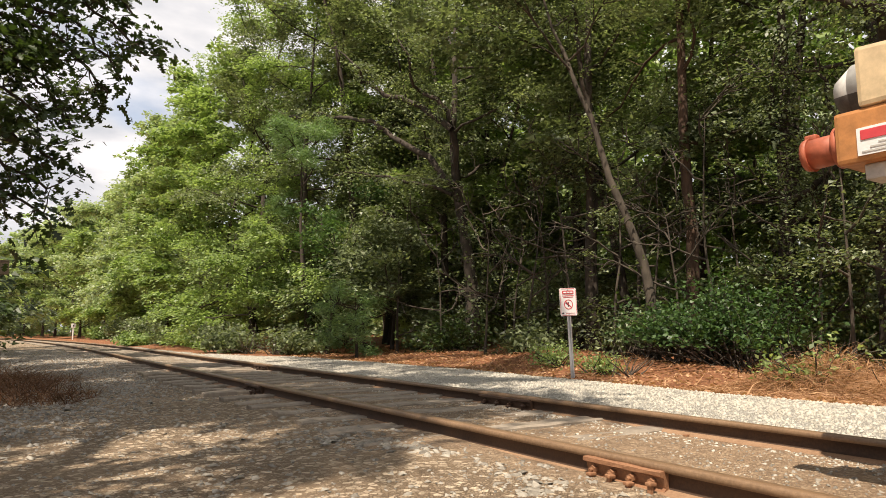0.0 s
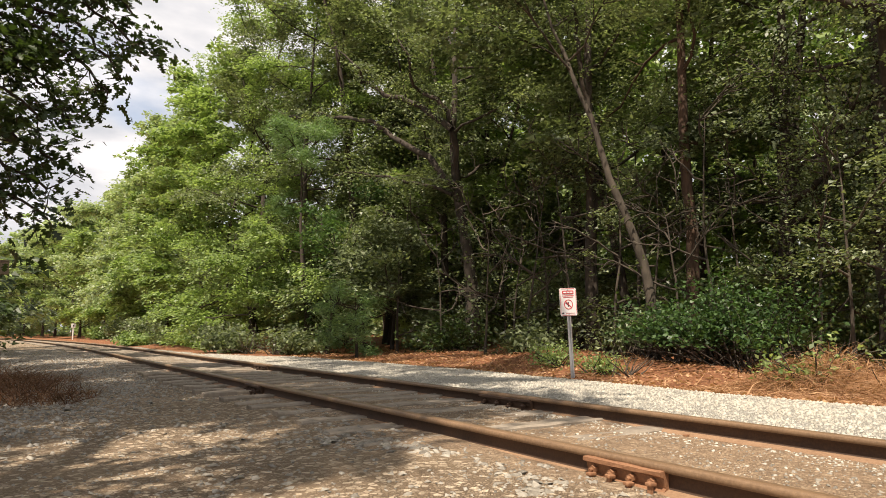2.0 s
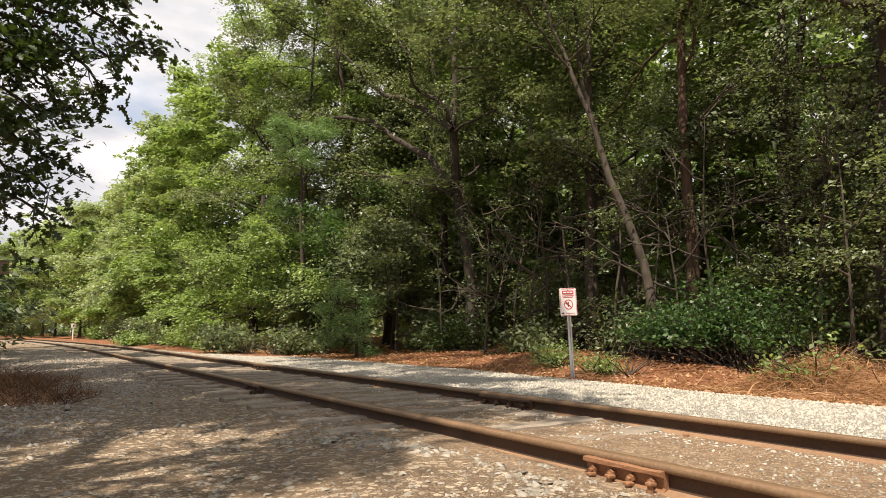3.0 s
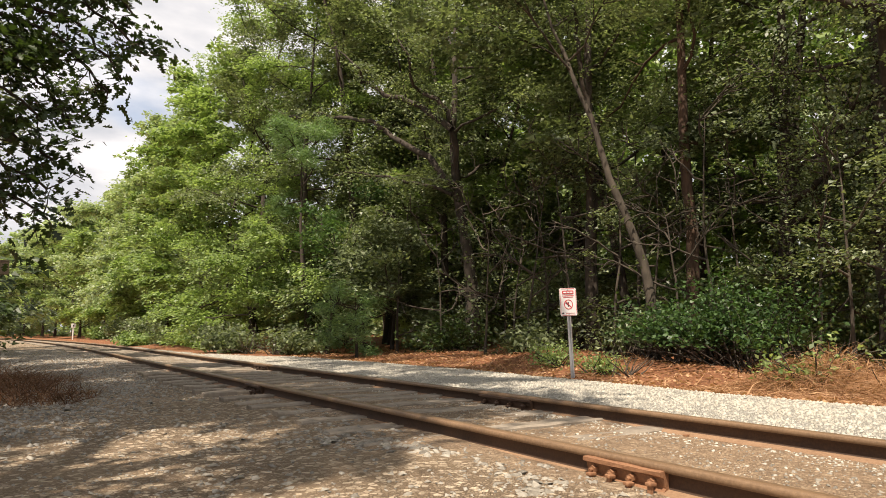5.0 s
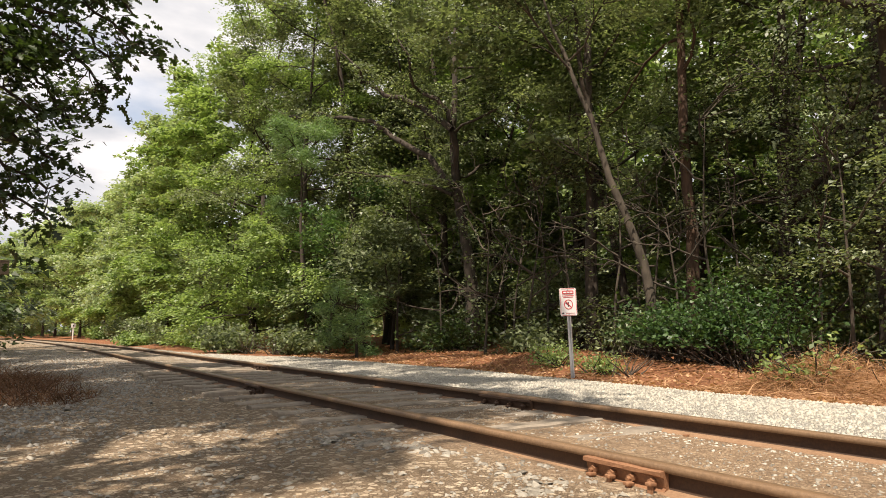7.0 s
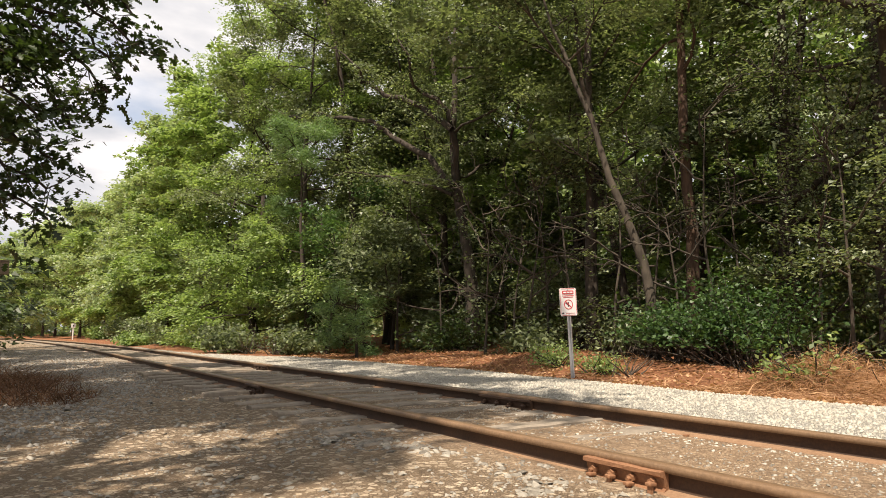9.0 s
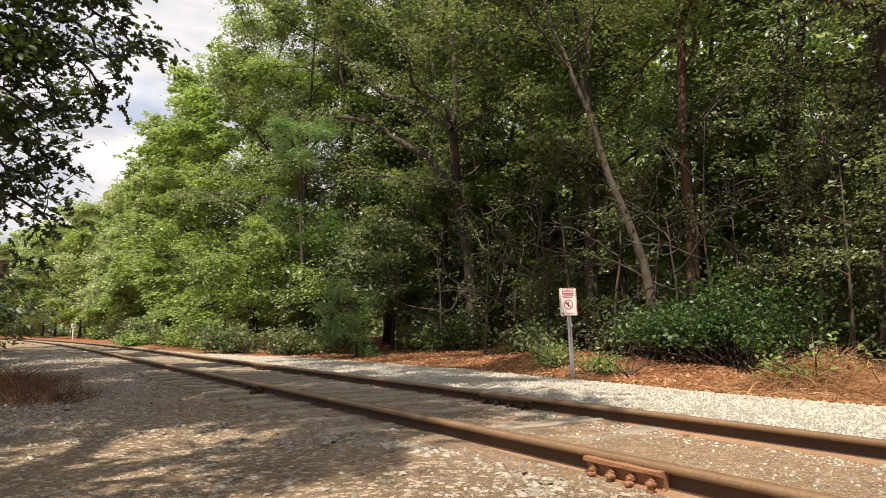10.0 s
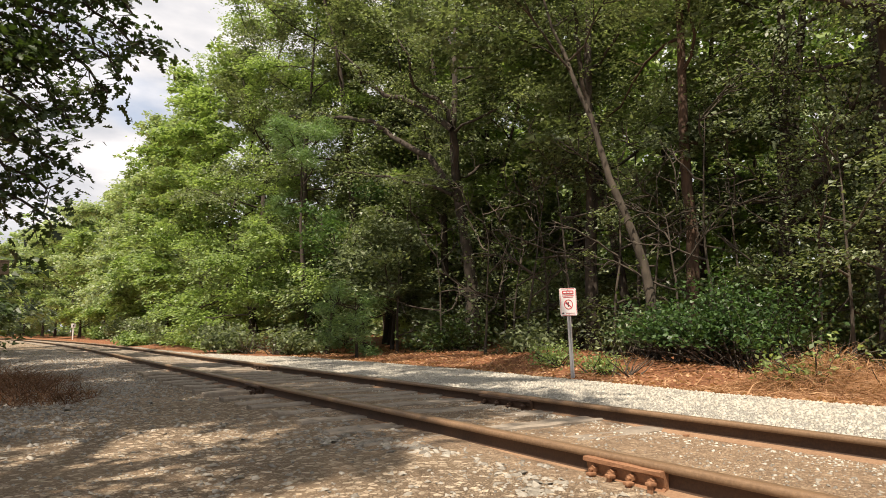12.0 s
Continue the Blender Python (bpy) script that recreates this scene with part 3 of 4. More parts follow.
def make_tree(at, height, radius, crown_from, reach, clumps, per, size, seed, leaf=None, bark=None, label="", lean=(0, 0), spread=0.36, upright=0.5, name="oak_tree", bare=0.0, arms=(), arm_twigs=1, slim=0.55, simple=True, stem=None, face=None, lobed=False, needles=False, ivy=0):
    """A tree: crooked tapered trunk with limbs and branches, and a crown of small leaves in clumps round the branch ends."""
    r = np.random.default_rng(seed)
    z0 = float(ground_z(at[0], at[1]))
    tree = empty(name, pose(at[0], at[1], z0 - 0.05), label or "tall leafy oak with a dark crooked trunk", "tree", "trees of the wood")
    trunk = wander((0, 0, 0), (lean[0], lean[1], 1), height * 0.93, 12, 0.05, 0.03, r)
    if stem is not None:
        q = np.array(stem) - np.array([at[0], at[1], z0 - 0.05])
        q[0, 2] = -0.1
        t = np.linspace(0, len(q) - 1, 13)
        trunk = np.stack([np.interp(t, np.arange(len(q)), q[:, k]) for k in range(3)], -1)
        trunk[1:-1] += r.normal(0, 0.03, (11, 3))
    rad = radius * np.linspace(1, 0.12, 13) ** 0.9
    rad[0] *= 1.35
    pieces, ends, ways = [tube(trunk, rad, 10)], [], []
    for arm, r0 in arms:
        q = np.array(arm) - np.array([at[0], at[1], z0 - 0.05])
        t = np.linspace(0, len(q) - 1, len(q) * 3 - 2)
        q = np.stack([np.interp(t, np.arange(len(q)), q[:, k]) for k in range(3)], -1)
        q[1:-1] += r.normal(0, 0.035, (len(q) - 2, 3))
        pieces.append(tube(q, np.linspace(r0, 0.02, len(q)), 7))
        for p in np.repeat(q[len(q) // 3:], arm_twigs, axis=0):
            tw = wander(p, r.normal(0, 1, 3), r.uniform(0.2, 0.6), 3, 0.2, 0.0, r)
            pieces.append(tube(tw, np.linspace(0.012, 0.004, 4), 4))
            ends.append(tw[3])
            ways.append(tw[3] - tw[0])
    n_limb = max(6, clumps // 9)
    for i in range(n_limb):
        f = crown_from + (1 - crown_from) * ((i + r.uniform(0, 0.9)) / n_limb) ** 0.9
        k = min(f * 12, 11.9)
        p = trunk[int(k)] + (trunk[int(k) + 1] - trunk[int(k)]) * (k % 1)
        ang = i * 2.399 + r.uniform(-0.5, 0.5)
        if face:
            ang = radians(face[0] + face[1] * math.sin(ang))
        g = (f - crown_from) / (1 - crown_from)
        ln = reach * (0.45 + 0.85 * math.sin(math.pi * min(1, 0.22 + 0.74 * g))) * r.uniform(0.65, 1.1)
        limb = wander(p, (math.cos(ang), math.sin(ang), upright * (0.25 + 0.9 * g)), ln, 6, 0.22, 0.05, r)
        r0 = radius * (1 - f) * 0.34 + 0.018
        pieces.append(tube(limb, np.linspace(r0, 0.012, 7), 6))
        per_limb = max(3, clumps // n_limb)
        for j in range(per_limb):
            t = r.uniform(0.3, 1.0) * 6
            q = limb[min(int(t), 5)] + (limb[min(int(t), 5) + 1] - limb[min(int(t), 5)]) * (t - min(int(t), 5))
            d = limb[min(int(t), 5) + 1] - limb[min(int(t), 5)]
            d = d / np.linalg.norm(d) + r.normal(0, 0.75, 3)
            tw = wander(q, d, r.uniform(0.5, 1.3) * (0.35 + reach * 0.16), 3, 0.22, 0.03, r)
            pieces.append(tube(tw, np.linspace(0.016, 0.005, 4), 4))
            if r.uniform() >= bare:
                ends += [tw[2], tw[3]]
                ways += [limb[6] - limb[2] + (tw[2] - tw[0]), limb[6] - limb[2] + 2 * (tw[3] - tw[0])]
    v, f = joined(pieces)
    mesh_object("trunk", v, f, bark or M_BARK, tree, smooth=True)
    if lobed:
        v, f = lobed_leaves(ends, ways, spread * 2.2, per, size, r)
    elif needles:
        v, f = leaves(ends, spread, per, size, r, slim=slim, simple=simple)
    else:
        v, f = sprays(ends, ways, spread * 2.5, per, size, r, slim=slim, simple=simple)
    mesh_object("crown", v, f, leaf or M_LEAF, tree)
    if ivy:
        t = r.uniform(0.2, 8.5, ivy)
        k = t.astype(int)
        a = r.uniform(0, 6.28, ivy)
        wide = (rad[k] + 0.06 + 0.22 * r.uniform(0, 1, ivy) ** 2)[:, None]
        c = trunk[k] + (trunk[k + 1] - trunk[k]) * (t - k)[:, None] + np.stack([np.cos(a), np.sin(a), 0 * a], -1) * wide
        v, f = leaves(c, 0.07, 6, 0.085, r, droop=0.5, slim=0.85, level=0.2)
        tagged(mesh_object("ivy", v, f, M_LEAF, tree), "dark green ivy climbing the trunk")
    return tree


def make_shrub(at, height, reach, stems, per, size, seed, leaf, label, name="shrub", spread=0.2, bark=None, lift=0.0):
    r = np.random.default_rng(seed)
    z0 = float(ground_z(at[0], at[1]))
    ob = empty(name, pose(at[0], at[1], z0 - 0.03), label, "shrub", "undergrowth at the wood's edge")
    pieces, ends = [], []
    for i in range(stems):
        ang = r.uniform(0, 6.28)
        base = (r.normal(0, reach * 0.3), r.normal(0, reach * 0.3), 0)
        st = wander(base, (math.cos(ang) * 0.75, math.sin(ang) * 0.75, r.uniform(0.35, 1.3)), height * r.uniform(0.6, 1.15), 5, 0.2, 0.02, r)
        pieces.append(tube(st, np.linspace(0.016, 0.004, 6), 4))
        ends += [st[2] * 0.5 + st[3] * 0.5, st[3], st[4], st[5]]
    v, f = joined(pieces)
    tagged(mesh_object("branch_mass", v, f, bark or M_BARK, ob), kind="stuff")
    v, f = leaves(ends, spread, per if size > 0.1 else int(per * 0.7), size, r, slim=0.62, simple=size > 0.1)
    v[:, 2] = np.maximum(v[:, 2], 0.02 + lift * (0.7 + 0.5 * np.repeat(r.uniform(0, 1, len(v) // f.shape[1]), f.shape[1])))
    mesh_object("foliage", v, f, leaf, ob)
    return ob


def edge_x(y):
    """Where the woods begin beside the line."""
    return 7.7 + float(bend(y)) + 2.6 * float(smooth_step(14, 3, y)) + 0.5 * math.sin(0.5 * y) + 1.4 * float(smooth_step(36, 50, y))


def plant_woods():
    r = np.random.default_rng(21)
    # trees whose trunks show at the edge of the wood
    old_oak_arms = [([(10.4, 15.01, 4.87), (10.15, 15.67, 5.73), (9.9, 16.06, 6.12), (9.65, 17.35, 6.84), (9.4, 18.03, 7.39), (9.15, 20.08, 8.1), (8.9, 21.49, 8.56), (8.65, 23.09, 8.81), (8.4, 25.0, 9.65), (8.15, 27.29, 10.86), (7.9, 27.84, 12.07)], 0.11),
        ([(10.75, 15.3, 4.9), (10.45, 14.9, 6.0), (10.03, 14.67, 6.9), (9.74, 14.76, 7.25), (9.46, 15.36, 7.68), (9.17, 15.27, 7.76), (8.89, 14.99, 8.41), (8.6, 15.2, 9.07)], 0.10),
        ([(10.0, 14.43, 6.32), (9.72, 15.71, 7.35), (9.43, 16.92, 7.96), (9.15, 17.58, 8.38), (8.87, 17.7, 8.58), (8.58, 17.38, 8.81), (8.3, 18.32, 9.66)], 0.10),
        ([(10.4, 15.01, 4.62), (10.0, 16.38, 5.21), (9.6, 16.57, 5.22), (9.2, 17.01, 5.44), (8.8, 18.13, 5.71), (8.4, 18.77, 5.69)], 0.06)]
    thick_arms = [([(12.9, 6.72, 3.22), (12.52, 6.38, 3.29), (12.15, 5.79, 3.41), (11.78, 5.13, 3.63), (11.4, 4.69, 3.69)], 0.09),
        ([(12.9, 6.73, 3.14), (12.53, 6.35, 3.32), (12.17, 5.71, 3.29), (11.8, 5.22, 3.42)], 0.07),
        ([(12.9, 6.74, 4.57), (12.72, 6.84, 4.86), (12.55, 6.86, 5.19), (12.38, 6.64, 5.61), (12.2, 6.46, 6.21)], 0.07)]
    gnarled_arms = [([(11.9, 4.64, 3.78), (11.72, 4.81, 3.94), (11.54, 5.07, 4.17), (11.36, 5.15, 4.6), (11.18, 5.11, 4.95), (11.0, 5.18, 5.33)], 0.07),
        ([(11.9, 4.45, 4.6), (11.1, 4.11, 5.66), (10.6, 4.27, 5.76), (10.1, 4.53, 5.78), (9.6, 4.78, 5.92)], 0.13)]
    back_arms = [([(11.5, 10.7, 2.96), (11.28, 10.56, 5.94), (11.06, 10.49, 7.0), (10.84, 10.43, 7.77), (10.62, 10.34, 8.52), (10.4, 10.3, 9.57)], 0.08)]
    old_oak_stem = [(10.9, 14.6, 0.0), (10.84, 14.61, 1.79), (10.79, 14.84, 3.24), (10.73, 15.34, 4.97), (10.67, 15.4, 6.69), (10.7, 15.3, 8.2), (10.9, 15.6, 9.6), (11.2, 15.9, 11.0)]
    red_stem = [(12.0, 8.4, 0.58), (12.0, 8.4, 2.0), (12.0, 8.45, 3.84), (12.0, 8.46, 6.12), (12.0, 8.44, 8.09), (12.0, 8.39, 10.11), (12.0, 8.35, 13.5)]
    thick_stem = [(13.0, 6.9, 0.59), (13.0, 6.89, 1.48), (13.0, 6.88, 2.51), (13.0, 6.84, 3.66), (13.0, 6.76, 5.18), (13.0, 6.69, 6.86), (13.0, 6.6, 8.83), (13.0, 6.5, 11.5)]
    slender_stem = [(10.6, 8.38, 0.59), (10.5, 8.35, 1.7), (10.4, 8.49, 2.27), (10.3, 8.73, 3.09), (10.2, 8.91, 3.7), (10.1, 9.17, 4.58), (10.0, 9.33, 5.34), (9.9, 9.73, 6.4), (9.8, 10.04, 7.21), (9.7, 10.21, 8.19), (9.6, 10.5, 9.54)]
    gnarled_stem = [(12.0, 4.68, 0.62), (12.0, 4.69, 1.72), (12.0, 4.77, 2.67), (12.0, 4.65, 3.6), (12.0, 4.63, 4.77), (12.0, 4.6, 5.77), (12.0, 4.66, 7.03), (12.0, 4.51, 8.42), (12.0, 4.52, 9.51)]
    back_stem = [(11.6, 10.89, 0.56), (11.6, 10.86, 2.31), (11.6, 10.84, 4.24), (11.6, 10.86, 6.09), (11.6, 10.75, 9.0), (11.6, 10.66, 11.25), (11.6, 10.6, 13.0)]
    inward = (0, 95)
    make_tree((10.9, 14.6), 15.5, 0.21, 0.42, 3.6, 90, 100, 0.10, 301, M_LEAF, M_BARK_OLD, label="old oak with a dark trunk and long crooked limbs", upright=0.35, bare=0.3, arms=old_oak_arms, stem=old_oak_stem, face=inward, simple=False, ivy=260)
    make_tree((12.0, 8.4), 16.5, 0.16, 0.34, 3.0, 95, 120, 0.085, 302, M_LEAF, M_BARK_PINE, "tall straight tree with reddish brown bark", stem=red_stem, face=inward, simple=False)
    make_tree((13.0, 6.9), 15.5, 0.22, 0.30, 3.2, 100, 120, 0.085, 303, M_LEAF, label="oak with a thick dark branching trunk", arms=thick_arms, stem=thick_stem, face=inward, ivy=120, simple=False)
    make_tree((10.6, 8.38), 12.5, 0.105, 0.55, 2.4, 54, 70, 0.10, 304, M_LEAF, M_BARK_PALE, "slender leaning tree with pale bark", stem=slender_stem, simple=False)
    make_tree((11.6, 10.89), 15.0, 0.17, 0.38, 3.0, 95, 115, 0.09, 305, M_LEAF, stem=back_stem, arms=back_arms, face=inward, simple=False)
    make_tree((12.0, 4.68), 15.0, 0.24, 0.34, 3.4, 95, 120, 0.085, 306, M_LEAF, M_BARK_OLD, "gnarled oak with spreading crooked limbs", arms=gnarled_arms, stem=gnarled_stem, face=inward, ivy=700, simple=False)
    make_tree((12.6, 1.2), 15.0, 0.18, 0.48, 3.6, 70, 90, 0.10, 307, M_LEAF, simple=False)
    # Unseen tree, added so that its crown shades the shrubs.
    make_tree((11.2, 2.6), 17.0, 0.2, 0.56, 4.4, 50, 50, 0.13, 309, M_LEAF, label="tall oak out of view, added to shade the wood's edge")
    make_tree((11.5, -3.0), 15.0, 0.18, 0.28, 3.8, 60, 70, 0.12, 308, M_LEAF)
    seed = 320
    # leafy trees down to the ground further along the line
    for y, back, h, leaf in ((18.2, 4.4, 18.5, 0), (21.5, 3.6, 18.5, 0), (24.5, 2.4, 15.0, 1), (27.5, 0.6, 17.5, 0), (29.5, 2.6, 19.0, 1)):
        # Some crowns get their sunlit look from the lighter leaf colour.
        make_tree((edge_x(y) + back, y), h, 0.15, 0.10, 3.0, 150, 95, 0.13, seed, (M_LEAF, M_LEAF_LIGHT)[leaf], label="broad leafy tree in full sun, green to the ground", upright=0.4, spread=0.36, simple=False)
        seed += 1
    y = 32.5
    while y < 112:
        h = 15.8 - 2.6 * float(smooth_step(48, 66, y)) + r.uniform(-0.6, 0.6)
        # Most far crowns take the leaf with sun and haze coloured in.
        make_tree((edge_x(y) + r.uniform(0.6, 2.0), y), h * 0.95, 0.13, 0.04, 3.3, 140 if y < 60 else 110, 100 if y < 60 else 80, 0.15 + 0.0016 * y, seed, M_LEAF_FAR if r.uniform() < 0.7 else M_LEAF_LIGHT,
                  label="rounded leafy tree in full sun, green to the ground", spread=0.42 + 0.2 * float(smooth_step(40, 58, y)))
        seed += 1
        y += 3.0 + 0.03 * y
    for x, y, h in ((13.6, 24.5, 20.0), (12.6, 28.5, 20.0), (16.5, 22.5, 21.0)):
        make_tree((x, y), h, 0.18, 0.25, 3.8, 130, 70, 0.19, seed, M_LEAF, label="tall oak standing back in the wood", spread=0.42)
        seed += 1
    # low trees whose leaf fans reach out over the verge
    for x, y, h, leaf in ((7.7, 23.8, 3.5, M_LEAF_LIGHT), (7.6, 27.5, 5.2, M_LEAF_LIGHT), (7.9, 33.0, 6.0, M_LEAF_LIGHT), (7.8, 45.0, 6.0, M_LEAF_LIGHT), (7.4, 52.0, 5.5, M_LEAF_LIGHT), (8.6, 20.6, 4.4, M_LEAF_LIGHT), (9.3, 18.2, 4.2, M_LEAF), (11.0, 3.95, 3.4, M_LEAF)):
        make_tree((x, y), h, 0.06, 0.16, 2.3 if y > 10 else 1.2, 60 if y > 10 else 34, 80, 0.095 + 0.002 * y if y > 10 else 0.08, seed, leaf, label="low tree with flat fans of green leaves", spread=0.34, name="understorey_tree", upright=0.12, simple=False)
        seed += 1
    # young trees under the edge
    for y in (*np.arange(-2, 15, 2.9), *np.arange(15, 30, 1.5)):
        x = edge_x(y) + (r.uniform(0.6, 3.0) if y > 15 else r.uniform(3.0, 4.8))
        h = r.uniform(2.4, 6.0) if y > 15 else r.uniform(1.8, 3.8)
        make_tree((x, y + r.uniform(-0.5, 0.5)), h, 0.03 + 0.006 * h, 0.08, 0.9 + 0.16 * h, 40, 46 if y > 15 else 64, 0.12 if y > 15 else 0.08, seed, (M_LEAF, M_LEAF, M_LEAF_BLUE)[int(r.integers(0, 3)) if y > 11 else 0],
                  label="thin young tree in the undergrowth", spread=0.3, name="sapling")
        seed += 1
    for at, h, base in (((8.4, 20.6), 8.0, 0.6), ((8.1, 16.3), 2.0, 0.12)):
        make_tree(at, h, 0.03 + 0.008 * h, base, 0.7 + 0.13 * h, 20 + int(5 * h), 110, 0.15, seed, M_NEEDLE, M_BARK, "young pine with soft blue-green needle tufts", spread=0.15, name="pine_tree", slim=0.10, needles=True, upright=0.25)
        seed += 1
    # rows behind, as far as the open edge lets one look in
    for row, (back, step, h0, base, end) in enumerate(((5.6, 3.0, 14, 0.10, 30), (8.6, 3.4, 15, 0.08, 32), (12.5, 4.2, 16, 0.06, 40))):
        y = -5.0 + 1.2 * row
        while y < end:
            x = edge_x(y) + back + r.uniform(-1.2, 1.2)
            h = h0 + r.uniform(-2, 2)
            # Back rows take lighter leaves, which brightens the wood's inside by colour.
            make_tree((x, y), h, r.uniform(0.09, 0.17), base, r.uniform(2.8, 3.6), 95, (84, 66, 40)[row], (0.16, 0.21, 0.29)[row], seed, (M_LEAF, M_LEAF_LIGHT, M_LEAF_LIGHT)[row], spread=0.42)
            seed += 1
            y += step * r.uniform(0.8, 1.3)


plant_woods()


def plant_far_woods():
    """The depth of the wood, leaf upon leaf, behind the trees that can be told apart."""
    r = np.random.default_rng(77)
    n = 95000
    y = r.uniform(-45, 130, n)
    x = 31 + bend(y) * 0.9 + r.uniform(-3, 6, n) - 3 * smooth_step(40, 90, y)
    z = r.uniform(0, 1, n) ** 1.1 * (23 - 8 * smooth_step(22, 45, y) + 2.5 * np.sin(0.31 * y) + 1.5 * np.sin(0.83 * y)) * (1 - 0.3 * smooth_step(30, 80, y))
    v, f = leaves(np.stack([x, y, z], -1), 0.5, 1, 0.62, r, slim=0.75, level=0.25, simple=True)
    v[:, 2] = np.maximum(v[:, 2], 0.1)
    # Light leaf colour gives the lit glimpses behind the front trees.
    tagged(mesh_object("far_woods", v, f, M_LEAF_LIGHT), "dense green wood far behind the front trees", "woods", kind="stuff")
    n = 42000
    y = r.uniform(-12, 60, n)
    x = 24.5 + bend(y) * 0.9 + r.uniform(-3, 4, n)
    v, f = leaves(np.stack([x, y, 9.0 * r.uniform(0.02, 1, n) ** 1.2], -1), 0.3, 1, 0.42, r, slim=0.75, level=0.1, simple=True)
    v[:, 2] = np.maximum(v[:, 2], 0.1)
    # Palest leaf colour stands in for light reaching deep into the wood.
    tagged(mesh_object("far_thicket", v, f, M_LEAF_FAR), "thicket deep in the wood, its leaves coloured pale as if lit", "woods", kind="stuff")
    n = 14000
    y = r.uniform(95, 170, n)
    x = r.uniform(-60, 26, n) + bend(y) * 0.35
    z = r.uniform(0, 1, n) * (14 + 2 * np.sin(0.4 * x) + np.sin(1.1 * x))
    v, f = leaves(np.stack([x, y, z], -1), 0.6, 1, 1.2, r, slim=0.8, level=0.0)
    v[:, 2] = np.maximum(v[:, 2], 0.1)
    tagged(mesh_object("far_woods", v, f, M_LEAF_LIGHT), "sunlit green wood where the line bends away", "woods", kind="stuff")


plant_far_woods()


def plant_near_side():
    """Trees on the open side of the line, whose leaves hang over the gravel and shade it."""
    r = np.random.default_rng(5)
    # boughs: height on the trunk, then a point half way and the tip
    boughs = [(6.6, (0.5, 12.1, 6.9), (1.50, 11.9, 6.2)), (6.6, (0.6, 12.0, 6.4), (1.72, 11.84, 5.5)), (6.2, (0.6, 11.9, 5.9), (1.38, 11.9, 5.0)), (6.0, (0.2, 11.9, 5.6), (1.18, 11.9, 4.75)),
              (5.6, (0.0, 11.9, 5.0), (0.70, 12.0, 4.05)), (5.8, (-0.2, 12.0, 5.3), (0.5, 12.0, 5.3)), (5.0, (-0.5, 12.0, 4.6), (0.2, 12.0, 4.2)), (4.6, (-0.5, 12.0, 4.0), (0.46, 12.0, 3.5)),
              (4.2, (-0.5, 12.0, 3.5), (0.42, 12.0, 3.0)), (3.8, (-0.5, 12.0, 3.0), (0.40, 12.0, 2.6)), (4.6, (-0.9, 11.8, 4.2), (-0.1, 11.6, 3.6)), (5.4, (-0.9, 11.7, 5.2), (-0.1, 11.6, 4.9)), (6.4, (-0.7, 11.8, 6.4), (0.1, 11.6, 6.2)),
              (7.2, (-0.4, 12.0, 7.2), (1.0, 11.9, 6.9))]
    hanging_arms = []
    for z, mid, tip in boughs:
        p, q, e = Vector((-2.4, 12.6, z)), Vector(mid), Vector(tip)
        hanging_arms.append(([tuple(p), tuple((p + q) / 2 + Vector((0, 0, 0.12))), tuple(q), tuple((q + e) / 2 + Vector((0, 0, 0.06))), tuple(e)], 0.035))
    spec = (((-2.4, 12.6), 12.0, 2.4, 0.30, 26, 16, hanging_arms), ((-3.6, 17.5), 13.0, 3.6, 0.12, 130, 50, ()), ((-2.2, 24.0), 13.0, 3.6, 0.10, 130, 60, ()), ((-3.0, 31.0), 12.0, 3.6, 0.05, 110, 50, ()),
            # From here on: unseen trees, set where their shade falls on the ground.
            ((-2.4, 5.2), 17.0, 3.8, 0.5, 84, 50, ()), ((-6.2, 3.6), 16.0, 4.0, 0.4, 76, 40, ()), ((-6.5, 9.5), 16.0, 4.0, 0.4, 76, 44, ()), ((-1.2, 8.8), 20.0, 5.0, 0.60, 110, 50, ()), ((-4.1, 5.4), 14.0, 3.3, 0.45, 84, 48, ()), ((-4.6, 8.6), 13.0, 3.4, 0.42, 70, 44, ()),
            ((-1.8, 2.0), 17.0, 3.5, 0.55, 90, 46, ()), ((-3.4, 1.0), 12.5, 2.7, 0.45, 50, 32, ()))
    made = []
    for i, (at, h, reach, base, clumps, per, arms) in enumerate(spec):
        # Leaf colour carries the shade, except on two trees in plain oak green.
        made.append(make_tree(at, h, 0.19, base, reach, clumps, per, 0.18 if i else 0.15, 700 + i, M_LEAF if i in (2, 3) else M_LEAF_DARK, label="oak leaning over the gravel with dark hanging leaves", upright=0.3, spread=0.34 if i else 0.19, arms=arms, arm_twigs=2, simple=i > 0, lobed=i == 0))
    return made


near_side = plant_near_side()


